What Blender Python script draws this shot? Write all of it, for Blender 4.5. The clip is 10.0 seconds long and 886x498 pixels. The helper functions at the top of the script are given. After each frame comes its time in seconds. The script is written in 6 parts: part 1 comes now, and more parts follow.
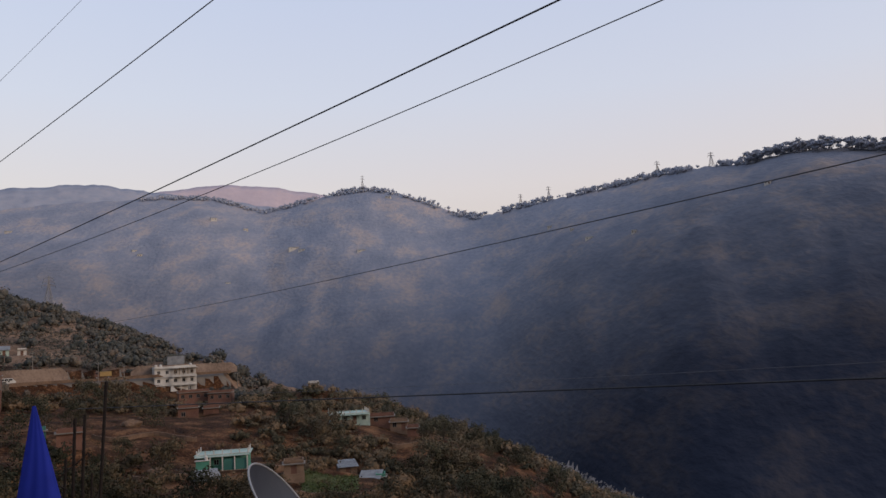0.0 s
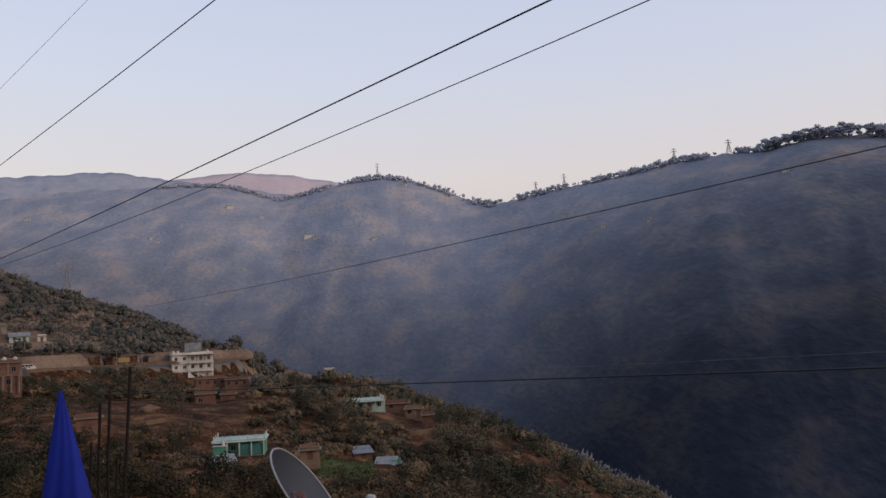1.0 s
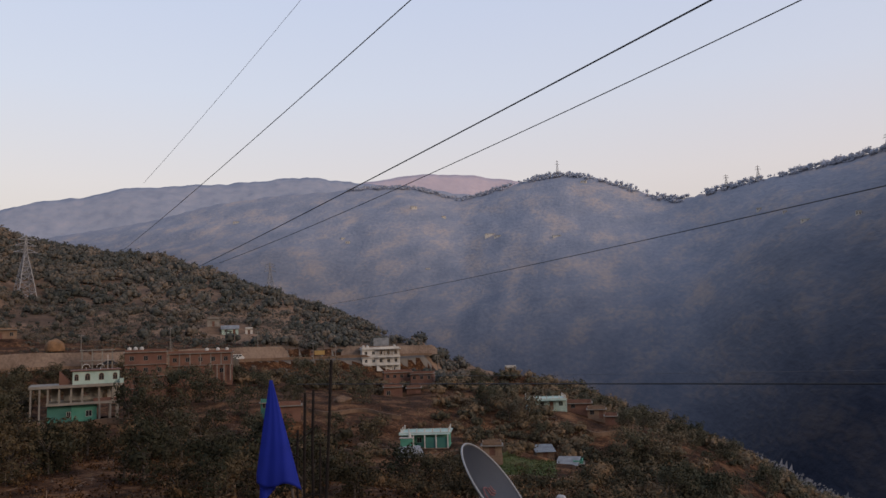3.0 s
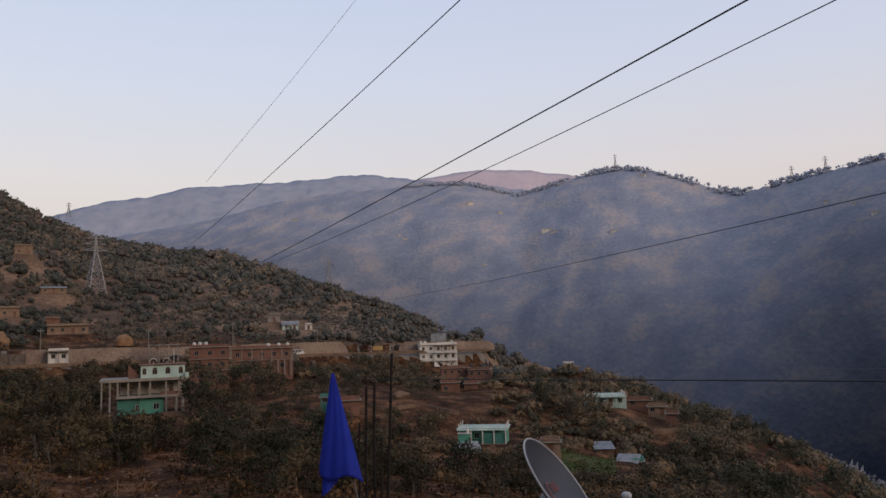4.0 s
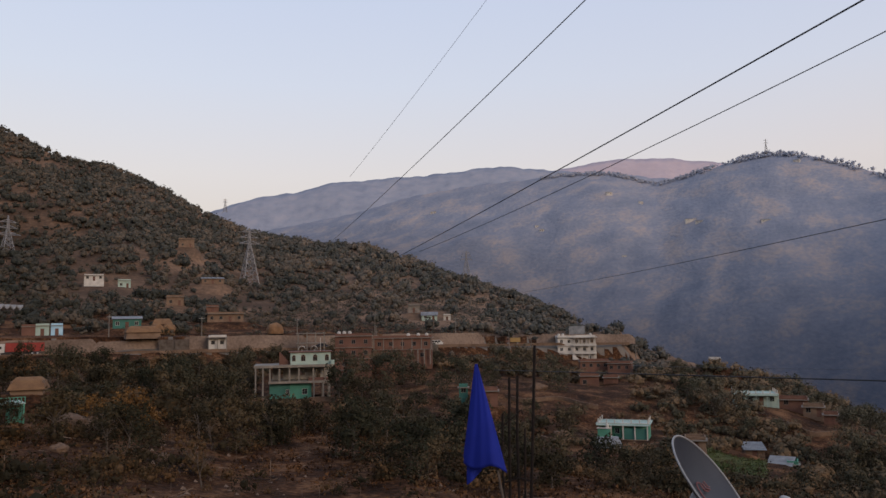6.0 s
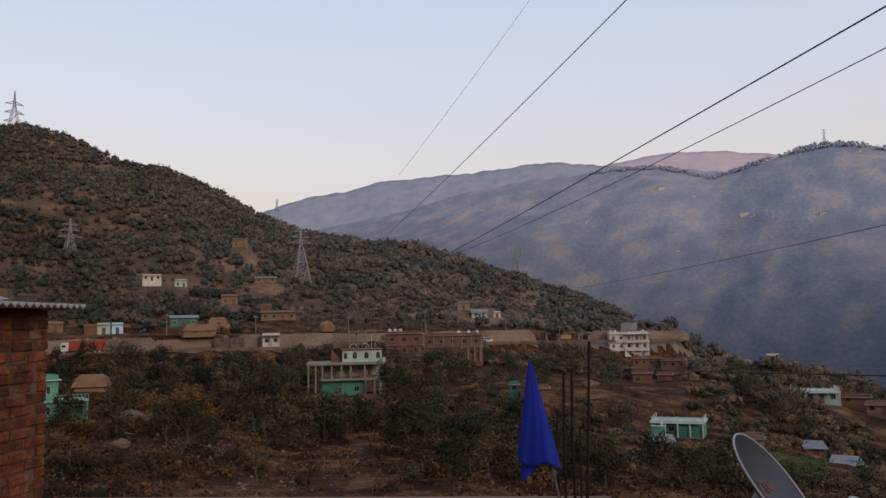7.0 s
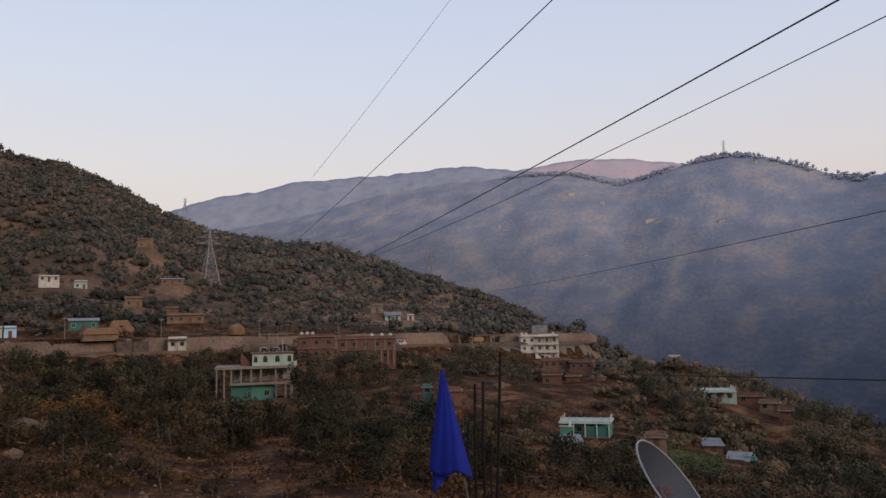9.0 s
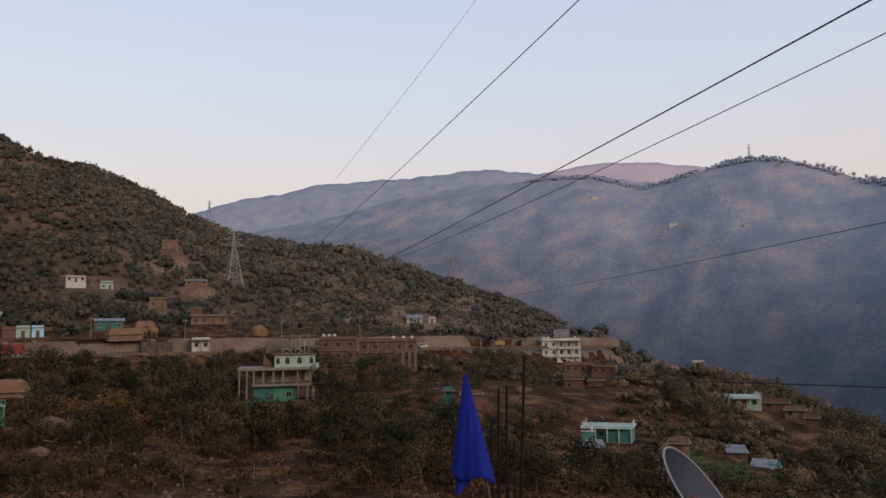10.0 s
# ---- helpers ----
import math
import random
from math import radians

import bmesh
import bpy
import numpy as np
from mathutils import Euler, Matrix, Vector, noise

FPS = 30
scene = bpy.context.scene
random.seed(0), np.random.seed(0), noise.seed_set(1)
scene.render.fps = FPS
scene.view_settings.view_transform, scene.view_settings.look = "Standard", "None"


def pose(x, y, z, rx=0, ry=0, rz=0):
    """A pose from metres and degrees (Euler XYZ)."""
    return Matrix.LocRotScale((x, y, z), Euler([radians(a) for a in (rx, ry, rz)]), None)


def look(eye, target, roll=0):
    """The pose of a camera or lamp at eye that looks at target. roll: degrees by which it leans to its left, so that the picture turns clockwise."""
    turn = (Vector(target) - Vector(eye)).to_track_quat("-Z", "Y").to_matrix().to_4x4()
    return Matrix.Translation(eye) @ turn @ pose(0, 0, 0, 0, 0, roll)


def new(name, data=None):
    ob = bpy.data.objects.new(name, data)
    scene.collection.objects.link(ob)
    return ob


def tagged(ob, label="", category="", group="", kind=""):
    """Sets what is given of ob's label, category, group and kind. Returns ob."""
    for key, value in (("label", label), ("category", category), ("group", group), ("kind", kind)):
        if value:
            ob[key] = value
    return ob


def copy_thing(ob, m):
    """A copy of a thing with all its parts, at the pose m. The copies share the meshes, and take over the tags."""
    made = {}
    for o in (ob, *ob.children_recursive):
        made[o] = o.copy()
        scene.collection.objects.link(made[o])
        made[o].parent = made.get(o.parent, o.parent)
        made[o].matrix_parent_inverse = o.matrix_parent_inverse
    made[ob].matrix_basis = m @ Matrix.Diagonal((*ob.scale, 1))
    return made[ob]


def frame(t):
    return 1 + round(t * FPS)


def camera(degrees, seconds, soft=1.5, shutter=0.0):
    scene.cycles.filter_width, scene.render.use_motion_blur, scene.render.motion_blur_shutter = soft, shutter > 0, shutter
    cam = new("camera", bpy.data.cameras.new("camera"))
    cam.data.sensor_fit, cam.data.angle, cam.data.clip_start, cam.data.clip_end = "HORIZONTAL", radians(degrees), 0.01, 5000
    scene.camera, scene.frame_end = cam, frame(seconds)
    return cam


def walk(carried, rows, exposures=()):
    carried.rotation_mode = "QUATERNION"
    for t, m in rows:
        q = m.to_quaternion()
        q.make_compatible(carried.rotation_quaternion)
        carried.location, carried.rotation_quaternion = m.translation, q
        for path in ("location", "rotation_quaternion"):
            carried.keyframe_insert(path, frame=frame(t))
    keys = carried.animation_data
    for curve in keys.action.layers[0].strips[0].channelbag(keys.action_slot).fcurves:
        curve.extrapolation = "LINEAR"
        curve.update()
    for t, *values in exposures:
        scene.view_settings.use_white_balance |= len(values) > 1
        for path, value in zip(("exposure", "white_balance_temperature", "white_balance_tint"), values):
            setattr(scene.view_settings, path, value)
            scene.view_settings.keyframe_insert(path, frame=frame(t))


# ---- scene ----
cam = camera(59.46, 10.0)

# seconds, eye x y z, yaw to the left, pitch up, lean
PATH = [
    (0, 0.111, -0.032, 0.012, -0.52, 6.63, -3.00),
    (0.5, 0.104, -0.035, 0.014, -0.63, 5.92, -2.99),
    (1, 0.084, -0.043, 0.011, 0.63, 5.78, -2.82),
    (1.5, 0.073, -0.045, 0.015, 4.57, 6.01, -2.38),
    (2, 0.059, -0.047, 0.014, 7.78, 6.16, -1.99),
    (2.5, 0.051, -0.047, 0.016, 10.52, 6.17, -1.93),
    (3, 0.042, -0.033, 0.014, 13.95, 6.19, -1.82),
    (4.5, 0.000, 0.000, 0.000, 20.13, 5.86, -1.59),
    (5, -0.006, -0.007, 0.000, 22.96, 5.73, -1.25),
    (5.5, -0.007, -0.024, 0.005, 25.90, 5.70, -0.97),
    (7, -0.035, -0.012, 0.000, 31.96, 5.52, -1.26),
    (7.5, -0.045, -0.004, 0.008, 33.10, 5.50, -1.20),
    (8, -0.038, -0.014, 0.014, 33.12, 5.49, -1.16),
    (8.5, -0.035, -0.020, 0.025, 31.73, 5.60, -1.25),
    (9, -0.026, -0.022, 0.042, 25.59, 5.57, -1.33),
    (9.5, -0.048, -0.006, 0.039, 23.13, 5.65, -1.35),
    (10, -0.054, 0.009, 0.041, 27.21, 5.83, -0.85),
]


def aim(x, y, z, yaw, pitch, lean):
    a, p = radians(yaw), radians(pitch)
    ahead = Vector((-math.sin(a) * math.cos(p), math.cos(a) * math.cos(p), math.sin(p)))
    return look((x, y, z), Vector((x, y, z)) + ahead, lean)


walk(cam, [(row[0], aim(*row[1:])) for row in PATH])

# ---- light ----
SUN_AZIMUTH, SUN_ELEVATION = 112.0, 20.0     # clockwise from +y; soft glow of the sunken sun, behind the viewer
world = bpy.data.worlds.new("sky")
scene.world = world
world.use_nodes = True
wn = world.node_tree
sky = wn.nodes.new("ShaderNodeTexSky")
sky.sky_type = "NISHITA"
sky.sun_disc = False
sky.sun_elevation = radians(4.0)
sky.sun_rotation = radians(SUN_AZIMUTH)
sky.air_density, sky.dust_density, sky.ozone_density = 1.0, 3.0, 1.0
# dusk veil over the clear sky: rosy at the horizon, pale blue overhead
where = wn.nodes.new("ShaderNodeTexCoord")
split = wn.nodes.new("ShaderNodeSeparateXYZ")
veil = wn.nodes.new("ShaderNodeValToRGB")
veil.color_ramp.elements[0].position, veil.color_ramp.elements[0].color = 0.10, (1.52, 1.27, 1.20, 1)
veil.color_ramp.elements[1].position, veil.color_ramp.elements[1].color = 0.50, (1.20, 1.36, 1.84, 1)
veil.color_ramp.elements.new(0.19).color = (1.60, 1.44, 1.47, 1)
veil.color_ramp.elements.new(0.30).color = (1.44, 1.48, 1.74, 1)
blend = wn.nodes.new("ShaderNodeMix")
blend.data_type = "RGBA"
blend.inputs["Factor"].default_value = 0.85
wn.links.new(where.outputs["Generated"], split.inputs[0])
wn.links.new(split.outputs["Z"], veil.inputs["Fac"])
wn.links.new(sky.outputs[0], blend.inputs["A"])
wn.links.new(veil.outputs["Color"], blend.inputs["B"])
background = wn.nodes["Background"]
background.inputs["Strength"].default_value = 0.154
wn.links.new(blend.outputs["Result"], background.inputs["Color"])

sun = new("sun", bpy.data.lights.new("sun", "SUN"))
sun.data.energy, sun.data.angle, sun.data.color = 0.5, radians(25), (1.0, 0.8, 0.66)
sun_from = Vector((math.sin(radians(SUN_AZIMUTH)), math.cos(radians(SUN_AZIMUTH)), math.tan(radians(SUN_ELEVATION))))
sun.matrix_world = look(sun_from * 100, (0, 0, 0))
scene.view_settings.exposure = 1.6


# ---- materials ----
def material(name, colors, scale=4.0, rough=0.85, bump=0.2, fine=30.0, metal=0.0, bump_distance=0.02, detail=6.0,
             island=0.0, spec=0.3, tone=0.0, single=False):
    """Noise at two scales between two or three base colours, with fine relief."""
    m = bpy.data.materials.new(name)
    m.use_nodes = True
    nt = m.node_tree
    p = nt.nodes["Principled BSDF"]
    geo = nt.nodes.new("ShaderNodeNewGeometry")
    large, small = nt.nodes.new("ShaderNodeTexNoise"), nt.nodes.new("ShaderNodeTexNoise")
    large.inputs["Scale"].default_value, large.inputs["Detail"].default_value = scale, detail
    small.inputs["Scale"].default_value, small.inputs["Detail"].default_value = fine, 4.0
    nt.links.new(geo.outputs["Position"], large.inputs["Vector"])
    nt.links.new(geo.outputs["Position"], small.inputs["Vector"])
    ramp = nt.nodes.new("ShaderNodeValToRGB")
    ramp.color_ramp.elements[0].position, ramp.color_ramp.elements[1].position = 0.36, 0.66
    ramp.color_ramp.elements[0].color = (*colors[0], 1)
    ramp.color_ramp.elements[1].color = (*colors[-1], 1)
    if len(colors) == 3:
        ramp.color_ramp.elements.new(0.5).color = (*colors[1], 1)
    mix = nt.nodes.new("ShaderNodeMath")
    mix.operation = "MULTIPLY_ADD"
    mix.inputs[1].default_value = 0.35
    nt.links.new(small.outputs["Fac"], mix.inputs[0])
    part_large = nt.nodes.new("ShaderNodeMath")
    part_large.operation = "MULTIPLY"
    part_large.inputs[1].default_value = 0.65
    nt.links.new(large.outputs["Fac"], part_large.inputs[0])
    nt.links.new(part_large.outputs[0], mix.inputs[2])
    fac = mix.outputs[0]
    if island:
        vary = nt.nodes.new("ShaderNodeMath")
        vary.operation = "MULTIPLY_ADD"
        vary.inputs[1].default_value = island
        shift = nt.nodes.new("ShaderNodeMath")
        shift.operation = "ADD"
        shift.inputs[1].default_value = -island / 2
        nt.links.new(geo.outputs["Random Per Island"], vary.inputs[0])
        nt.links.new(fac, shift.inputs[0])
        nt.links.new(shift.outputs[0], vary.inputs[2])
        fac = vary.outputs[0]
    if tone:
        each = nt.nodes.new("ShaderNodeObjectInfo" if single else "ShaderNodeAttribute")
        if not single:
            each.attribute_name = "tone"
        lean = nt.nodes.new("ShaderNodeMath")
        lean.operation = "MULTIPLY_ADD"
        lean.inputs[1].default_value = tone
        centred = nt.nodes.new("ShaderNodeMath")
        centred.operation = "ADD"
        centred.inputs[1].default_value = -tone / 2
        nt.links.new(each.outputs["Random" if single else "Fac"], lean.inputs[0])
        nt.links.new(fac, centred.inputs[0])
        nt.links.new(centred.outputs[0], lean.inputs[2])
        fac = lean.outputs[0]
    nt.links.new(fac, ramp.inputs["Fac"])
    nt.links.new(ramp.outputs["Color"], p.inputs["Base Color"])
    p.inputs["Roughness"].default_value, p.inputs["Metallic"].default_value = rough, metal
    p.inputs["Specular IOR Level"].default_value = spec
    if bump:
        b = nt.nodes.new("ShaderNodeBump")
        b.inputs["Strength"].default_value, b.inputs["Distance"].default_value = bump, bump_distance
        nt.links.new(small.outputs["Fac"], b.inputs["Height"])
        nt.links.new(b.outputs["Normal"], p.inputs["Normal"])
    return m


EARTH = material("dry_earth", [(0.013, 0.0055, 0.0025), (0.05, 0.0215, 0.0095), (0.17, 0.085, 0.041)], 0.2, 0.95, 1.0, 1.6, bump_distance=0.5, spec=0.1)
GRASS = material("dry_grass", [(0.02, 0.0095, 0.0045), (0.052, 0.0245, 0.011), (0.125, 0.062, 0.028)], 0.2, 0.95, 0.4, 3.0, island=0.5, spec=0.1)
FIELD = material("green_field", [(0.038, 0.05, 0.018), (0.055, 0.07, 0.026), (0.085, 0.08, 0.038)], 0.2, 0.95, 0.4, 3.0, spec=0.1)
OCHRE = material("ochre_leaves", [(0.07, 0.034, 0.01), (0.125, 0.062, 0.018), (0.18, 0.095, 0.03)], 0.2, 0.9, 0.0, 2.0, island=0.5, spec=0.15)
BARK = material("bark", [(0.06, 0.045, 0.035), (0.12, 0.1, 0.085)], 1.0, 0.95, 0.4, 20.0, spec=0.1)


def cover(name, low, high, scale, fine, bump_distance, island=0.0, tone=0.0, single=False, weights=(-1 / 1300.0, 1 / 3600.0, 1 / 250.0), shift=-0.05, patch=0.004, gain=0.7):
    """Land cover with haze in its colours, blending from low to high by position."""
    m = material(name, [low[0], low[1], low[2]], scale, 0.95, 0.6 if bump_distance else 0.0, fine, bump_distance=bump_distance or 1.0, island=island, spec=0.05, tone=tone, single=single)
    nt = m.node_tree
    p = nt.nodes["Principled BSDF"]
    dark = next(n for n in nt.nodes if n.type == "VALTORGB")
    pale = nt.nodes.new("ShaderNodeValToRGB")
    for k, (pos, c) in enumerate(((0.36, high[0]), (0.66, high[2]))):
        pale.color_ramp.elements[k].position, pale.color_ramp.elements[k].color = pos, (*c, 1)
    pale.color_ramp.elements.new(0.5).color = (*high[1], 1)
    nt.links.new(dark.inputs["Fac"].links[0].from_socket, pale.inputs["Fac"])
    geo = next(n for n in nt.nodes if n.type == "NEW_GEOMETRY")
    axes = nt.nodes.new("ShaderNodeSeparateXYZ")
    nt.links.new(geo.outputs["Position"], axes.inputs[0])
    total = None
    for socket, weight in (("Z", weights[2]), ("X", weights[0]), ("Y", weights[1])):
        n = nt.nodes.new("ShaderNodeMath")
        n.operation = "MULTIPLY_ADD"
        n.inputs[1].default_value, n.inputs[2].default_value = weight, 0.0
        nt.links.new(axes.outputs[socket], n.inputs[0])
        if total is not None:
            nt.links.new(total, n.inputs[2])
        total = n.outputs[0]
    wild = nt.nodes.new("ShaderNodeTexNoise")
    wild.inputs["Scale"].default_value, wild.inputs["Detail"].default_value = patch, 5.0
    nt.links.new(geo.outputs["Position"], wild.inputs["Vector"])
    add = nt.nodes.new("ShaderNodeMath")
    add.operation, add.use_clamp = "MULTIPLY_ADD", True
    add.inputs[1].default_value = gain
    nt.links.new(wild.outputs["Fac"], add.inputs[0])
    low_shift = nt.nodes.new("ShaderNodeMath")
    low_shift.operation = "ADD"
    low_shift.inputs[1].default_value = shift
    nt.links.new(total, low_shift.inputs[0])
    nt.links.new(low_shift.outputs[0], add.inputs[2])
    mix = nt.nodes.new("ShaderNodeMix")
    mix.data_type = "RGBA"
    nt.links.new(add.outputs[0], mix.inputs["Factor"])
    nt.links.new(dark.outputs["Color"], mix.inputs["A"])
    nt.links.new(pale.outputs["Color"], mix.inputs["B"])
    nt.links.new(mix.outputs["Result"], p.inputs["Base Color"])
    return m


# far mountainside: bluish haze put into base colour, paler higher and farther off
FAR_HAZE = dict(weights=(1 / 2838.0, 1 / 919.0, 1 / 850.0), shift=-0.71, gain=0.18)
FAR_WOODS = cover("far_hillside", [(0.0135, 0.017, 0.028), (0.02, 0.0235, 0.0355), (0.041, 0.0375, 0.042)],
                  [(0.163, 0.181, 0.226), (0.205, 0.216, 0.255), (0.32, 0.277, 0.262)], 0.019, 0.15, 4.0, patch=0.014, **FAR_HAZE)
# woods cling to the slopes, so their patches run up and down them
_far = FAR_WOODS.node_tree
_drawn = _far.nodes.new("ShaderNodeVectorMath")
_drawn.operation = "MULTIPLY"
_drawn.inputs[1].default_value = (1.0, 0.5, 1.3)
for _link in [l for l in _far.links if l.from_socket.name == "Position" and l.to_node.type == "TEX_NOISE"]:
    _to = _link.to_socket
    _far.links.new(_drawn.outputs[0], _to)
_far.links.new(next(n for n in _far.nodes if n.type == "NEW_GEOMETRY").outputs["Position"], _drawn.inputs[0])
# skyline crowns: same painted haze, lightened to blend with the slope behind
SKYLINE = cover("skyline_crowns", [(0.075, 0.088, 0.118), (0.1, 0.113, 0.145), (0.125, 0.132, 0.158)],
                [(0.235, 0.262, 0.325), (0.28, 0.302, 0.36), (0.33, 0.332, 0.368)], 0.016, 0.09, 0.0, tone=0.15, **FAR_HAZE)
# scrub round the houses: painted haze, dark in the hollow, greyer on the spur
SLOPE_HAZE = dict(weights=(1 / 500.0, 1 / 290.0, 0.0), shift=-0.24, patch=0.02)
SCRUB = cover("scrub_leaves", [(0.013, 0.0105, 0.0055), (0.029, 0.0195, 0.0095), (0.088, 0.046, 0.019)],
              [(0.058, 0.055, 0.038), (0.09, 0.077, 0.052), (0.16, 0.115, 0.074)], 0.07, 0.6, 0.0, 0.1, 0.36, **SLOPE_HAZE)
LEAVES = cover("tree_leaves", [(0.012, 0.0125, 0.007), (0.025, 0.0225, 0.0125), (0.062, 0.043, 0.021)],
               [(0.054, 0.058, 0.04), (0.09, 0.085, 0.059), (0.145, 0.117, 0.08)], 0.15, 2.0, 0.0, 0.12, 0.26, True, **SLOPE_HAZE)
# near hillside: dark olive scrub in its hollow, painted haze greying spur and crest
HILL_HAZE = dict(weights=(1 / 400.0, 1 / 480.0, 1 / 200.0), shift=0.28, patch=0.012)
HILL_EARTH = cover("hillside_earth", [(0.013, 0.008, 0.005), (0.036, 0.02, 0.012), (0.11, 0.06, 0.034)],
                   [(0.075, 0.051, 0.037), (0.135, 0.088, 0.06), (0.25, 0.16, 0.105)], 0.035, 0.5, 0.6, **HILL_HAZE)
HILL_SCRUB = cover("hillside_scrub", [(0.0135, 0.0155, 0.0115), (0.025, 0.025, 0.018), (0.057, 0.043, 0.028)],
                   [(0.053, 0.056, 0.05), (0.08, 0.078, 0.068), (0.14, 0.111, 0.086)], 0.03, 0.3, 0.0, 0.1, 0.24, **HILL_HAZE)
# both ridges carry haze in the base colour, the second also pink evening light
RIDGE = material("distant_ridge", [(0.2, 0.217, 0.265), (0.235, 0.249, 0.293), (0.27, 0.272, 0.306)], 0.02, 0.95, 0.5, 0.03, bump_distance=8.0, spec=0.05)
PINKRIDGE = material("bare_pink_lit_ridge", [(0.37, 0.315, 0.34), (0.44, 0.365, 0.385)], 0.006, 0.95, 0.5, 0.03, bump_distance=8.0, spec=0.05)
RIVERBED = material("river_stones", [(0.1, 0.09, 0.085), (0.2, 0.17, 0.15), (0.32, 0.27, 0.24)], 0.05, 0.9, 0.5, 0.4, bump_distance=1.0)
ROCK = material("pale_rock", [(0.07, 0.043, 0.027), (0.16, 0.1, 0.063)], 0.3, 0.9, 0.6, 3.0, bump_distance=0.2)
BANK = material("road_cutting", [(0.078, 0.055, 0.041), (0.145, 0.104, 0.079), (0.22, 0.162, 0.123)], 0.08, 0.95, 0.5, 1.5, bump_distance=0.15, spec=0.1)
ASPHALT = material("asphalt", [(0.09, 0.08, 0.07), (0.15, 0.125, 0.1)], 0.3, 0.9, 0.2, 10.0)
CONCRETE = material("concrete", [(0.12, 0.105, 0.09), (0.2, 0.18, 0.155)], 0.8, 0.9, 0.3, 14.0)
PALE_CONCRETE = material("pale_concrete", [(0.135, 0.118, 0.098), (0.215, 0.19, 0.158)], 0.6, 0.9, 0.2, 9.0)
WHITEWASH = material("white_paint", [(0.33, 0.31, 0.28), (0.5, 0.475, 0.43)], 0.5, 0.8, 0.1, 9.0)
MINT = material("mint_paint", [(0.055, 0.185, 0.13), (0.085, 0.255, 0.18)], 0.5, 0.75, 0.1, 9.0)
TEAL = material("teal_paint", [(0.028, 0.1, 0.082), (0.044, 0.14, 0.113)], 0.5, 0.75, 0.1, 9.0)
PALEGREEN = material("pale_green_paint", [(0.22, 0.3, 0.26), (0.33, 0.4, 0.35)], 0.5, 0.8, 0.1, 9.0)
BLUEPAINT = material("pale_blue_paint", [(0.25, 0.42, 0.55), (0.35, 0.52, 0.62)], 0.5, 0.75, 0.1, 9.0)
BROWNWALL = material("red_brown_render", [(0.09, 0.045, 0.033), (0.14, 0.07, 0.05)], 0.4, 0.9, 0.3, 8.0)
BRICKWALL = material("raw_brick_far", [(0.1, 0.05, 0.036), (0.16, 0.082, 0.057)], 0.6, 0.9, 0.4, 6.0, bump_distance=0.05)
MUD = material("mud_plaster", [(0.12, 0.077, 0.052), (0.2, 0.135, 0.092)], 0.5, 0.95, 0.3, 6.0)
THATCH = material("thatch", [(0.115, 0.062, 0.031), (0.2, 0.112, 0.055)], 0.6, 0.95, 0.6, 7.0, bump_distance=0.06)
TIN = material("galvanised_tin", [(0.14, 0.145, 0.15), (0.26, 0.265, 0.27)], 0.7, 0.7, 0.1, 8.0, metal=0.5)
STEEL = material("pylon_steel", [(0.2, 0.195, 0.195), (0.3, 0.29, 0.29)], 1.0, 0.6, 0.0, 8.0, metal=0.4)
GLASS = material("dark_window", [(0.012, 0.013, 0.015), (0.025, 0.026, 0.03)], 1.0, 0.25, 0.0, 8.0, spec=0.5)
REDPAINT = material("red_paint", [(0.17, 0.015, 0.011), (0.25, 0.027, 0.018)], 0.6, 0.6, 0.05, 8.0)
YELLOWPAINT = material("yellow_paint", [(0.26, 0.17, 0.06), (0.34, 0.22, 0.08)], 0.6, 0.6, 0.05, 8.0)
DARKPAINT = material("dark_sheet", [(0.02, 0.022, 0.028), (0.04, 0.042, 0.05)], 0.6, 0.7, 0.05, 8.0)
RUST = material("rusty_rebar", [(0.008, 0.0055, 0.0045), (0.018, 0.011, 0.008)], 12.0, 0.85, 0.5, 160.0, metal=0.3, bump_distance=0.002)
CABLE = material("black_cable", [(0.015, 0.015, 0.018), (0.03, 0.03, 0.034)], 3.0, 0.6, 0.0, 60.0)
WIREGREY = material("weathered_wire", [(0.08, 0.08, 0.09), (0.14, 0.14, 0.15)], 3.0, 0.6, 0.0, 60.0, metal=0.5)
FLAGCLOTH = material("blue_cloth", [(0.006, 0.014, 0.17), (0.010, 0.022, 0.24)], 5.0, 0.8, 0.35, 700.0, bump_distance=0.001, spec=0.2)
DISHGREY = material("dish_grey", [(0.022, 0.0235, 0.03), (0.034, 0.036, 0.044)], 3.0, 0.45, 0.1, 90.0, bump_distance=0.001)
DISHRIM = material("dish_rim", [(0.2, 0.2, 0.2), (0.27, 0.27, 0.27)], 3.0, 0.4, 0.0, 90.0)
LOGORED = material("faded_red_print", [(0.13, 0.05, 0.05), (0.18, 0.07, 0.07)], 9.0, 0.5, 0.0, 90.0)
LNBGREY = material("pale_plastic", [(0.26, 0.26, 0.26), (0.34, 0.34, 0.34)], 9.0, 0.45, 0.0, 90.0)
BRICK = material("fired_brick", [(0.038, 0.009, 0.0034), (0.1, 0.0255, 0.0085), (0.19, 0.066, 0.025)], 7.0, 0.92, 0.8, 60.0, bump_distance=0.008)
_info, _tone = BRICK.node_tree.nodes.new("ShaderNodeObjectInfo"), BRICK.node_tree.nodes.new("ShaderNodeHueSaturation")
_span = BRICK.node_tree.nodes.new("ShaderNodeMapRange")
_span.inputs["To Min"].default_value, _span.inputs["To Max"].default_value = 0.6, 1.35
_ramp = next(n for n in BRICK.node_tree.nodes if n.type == "VALTORGB")
BRICK.node_tree.links.new(_info.outputs["Random"], _span.inputs["Value"])
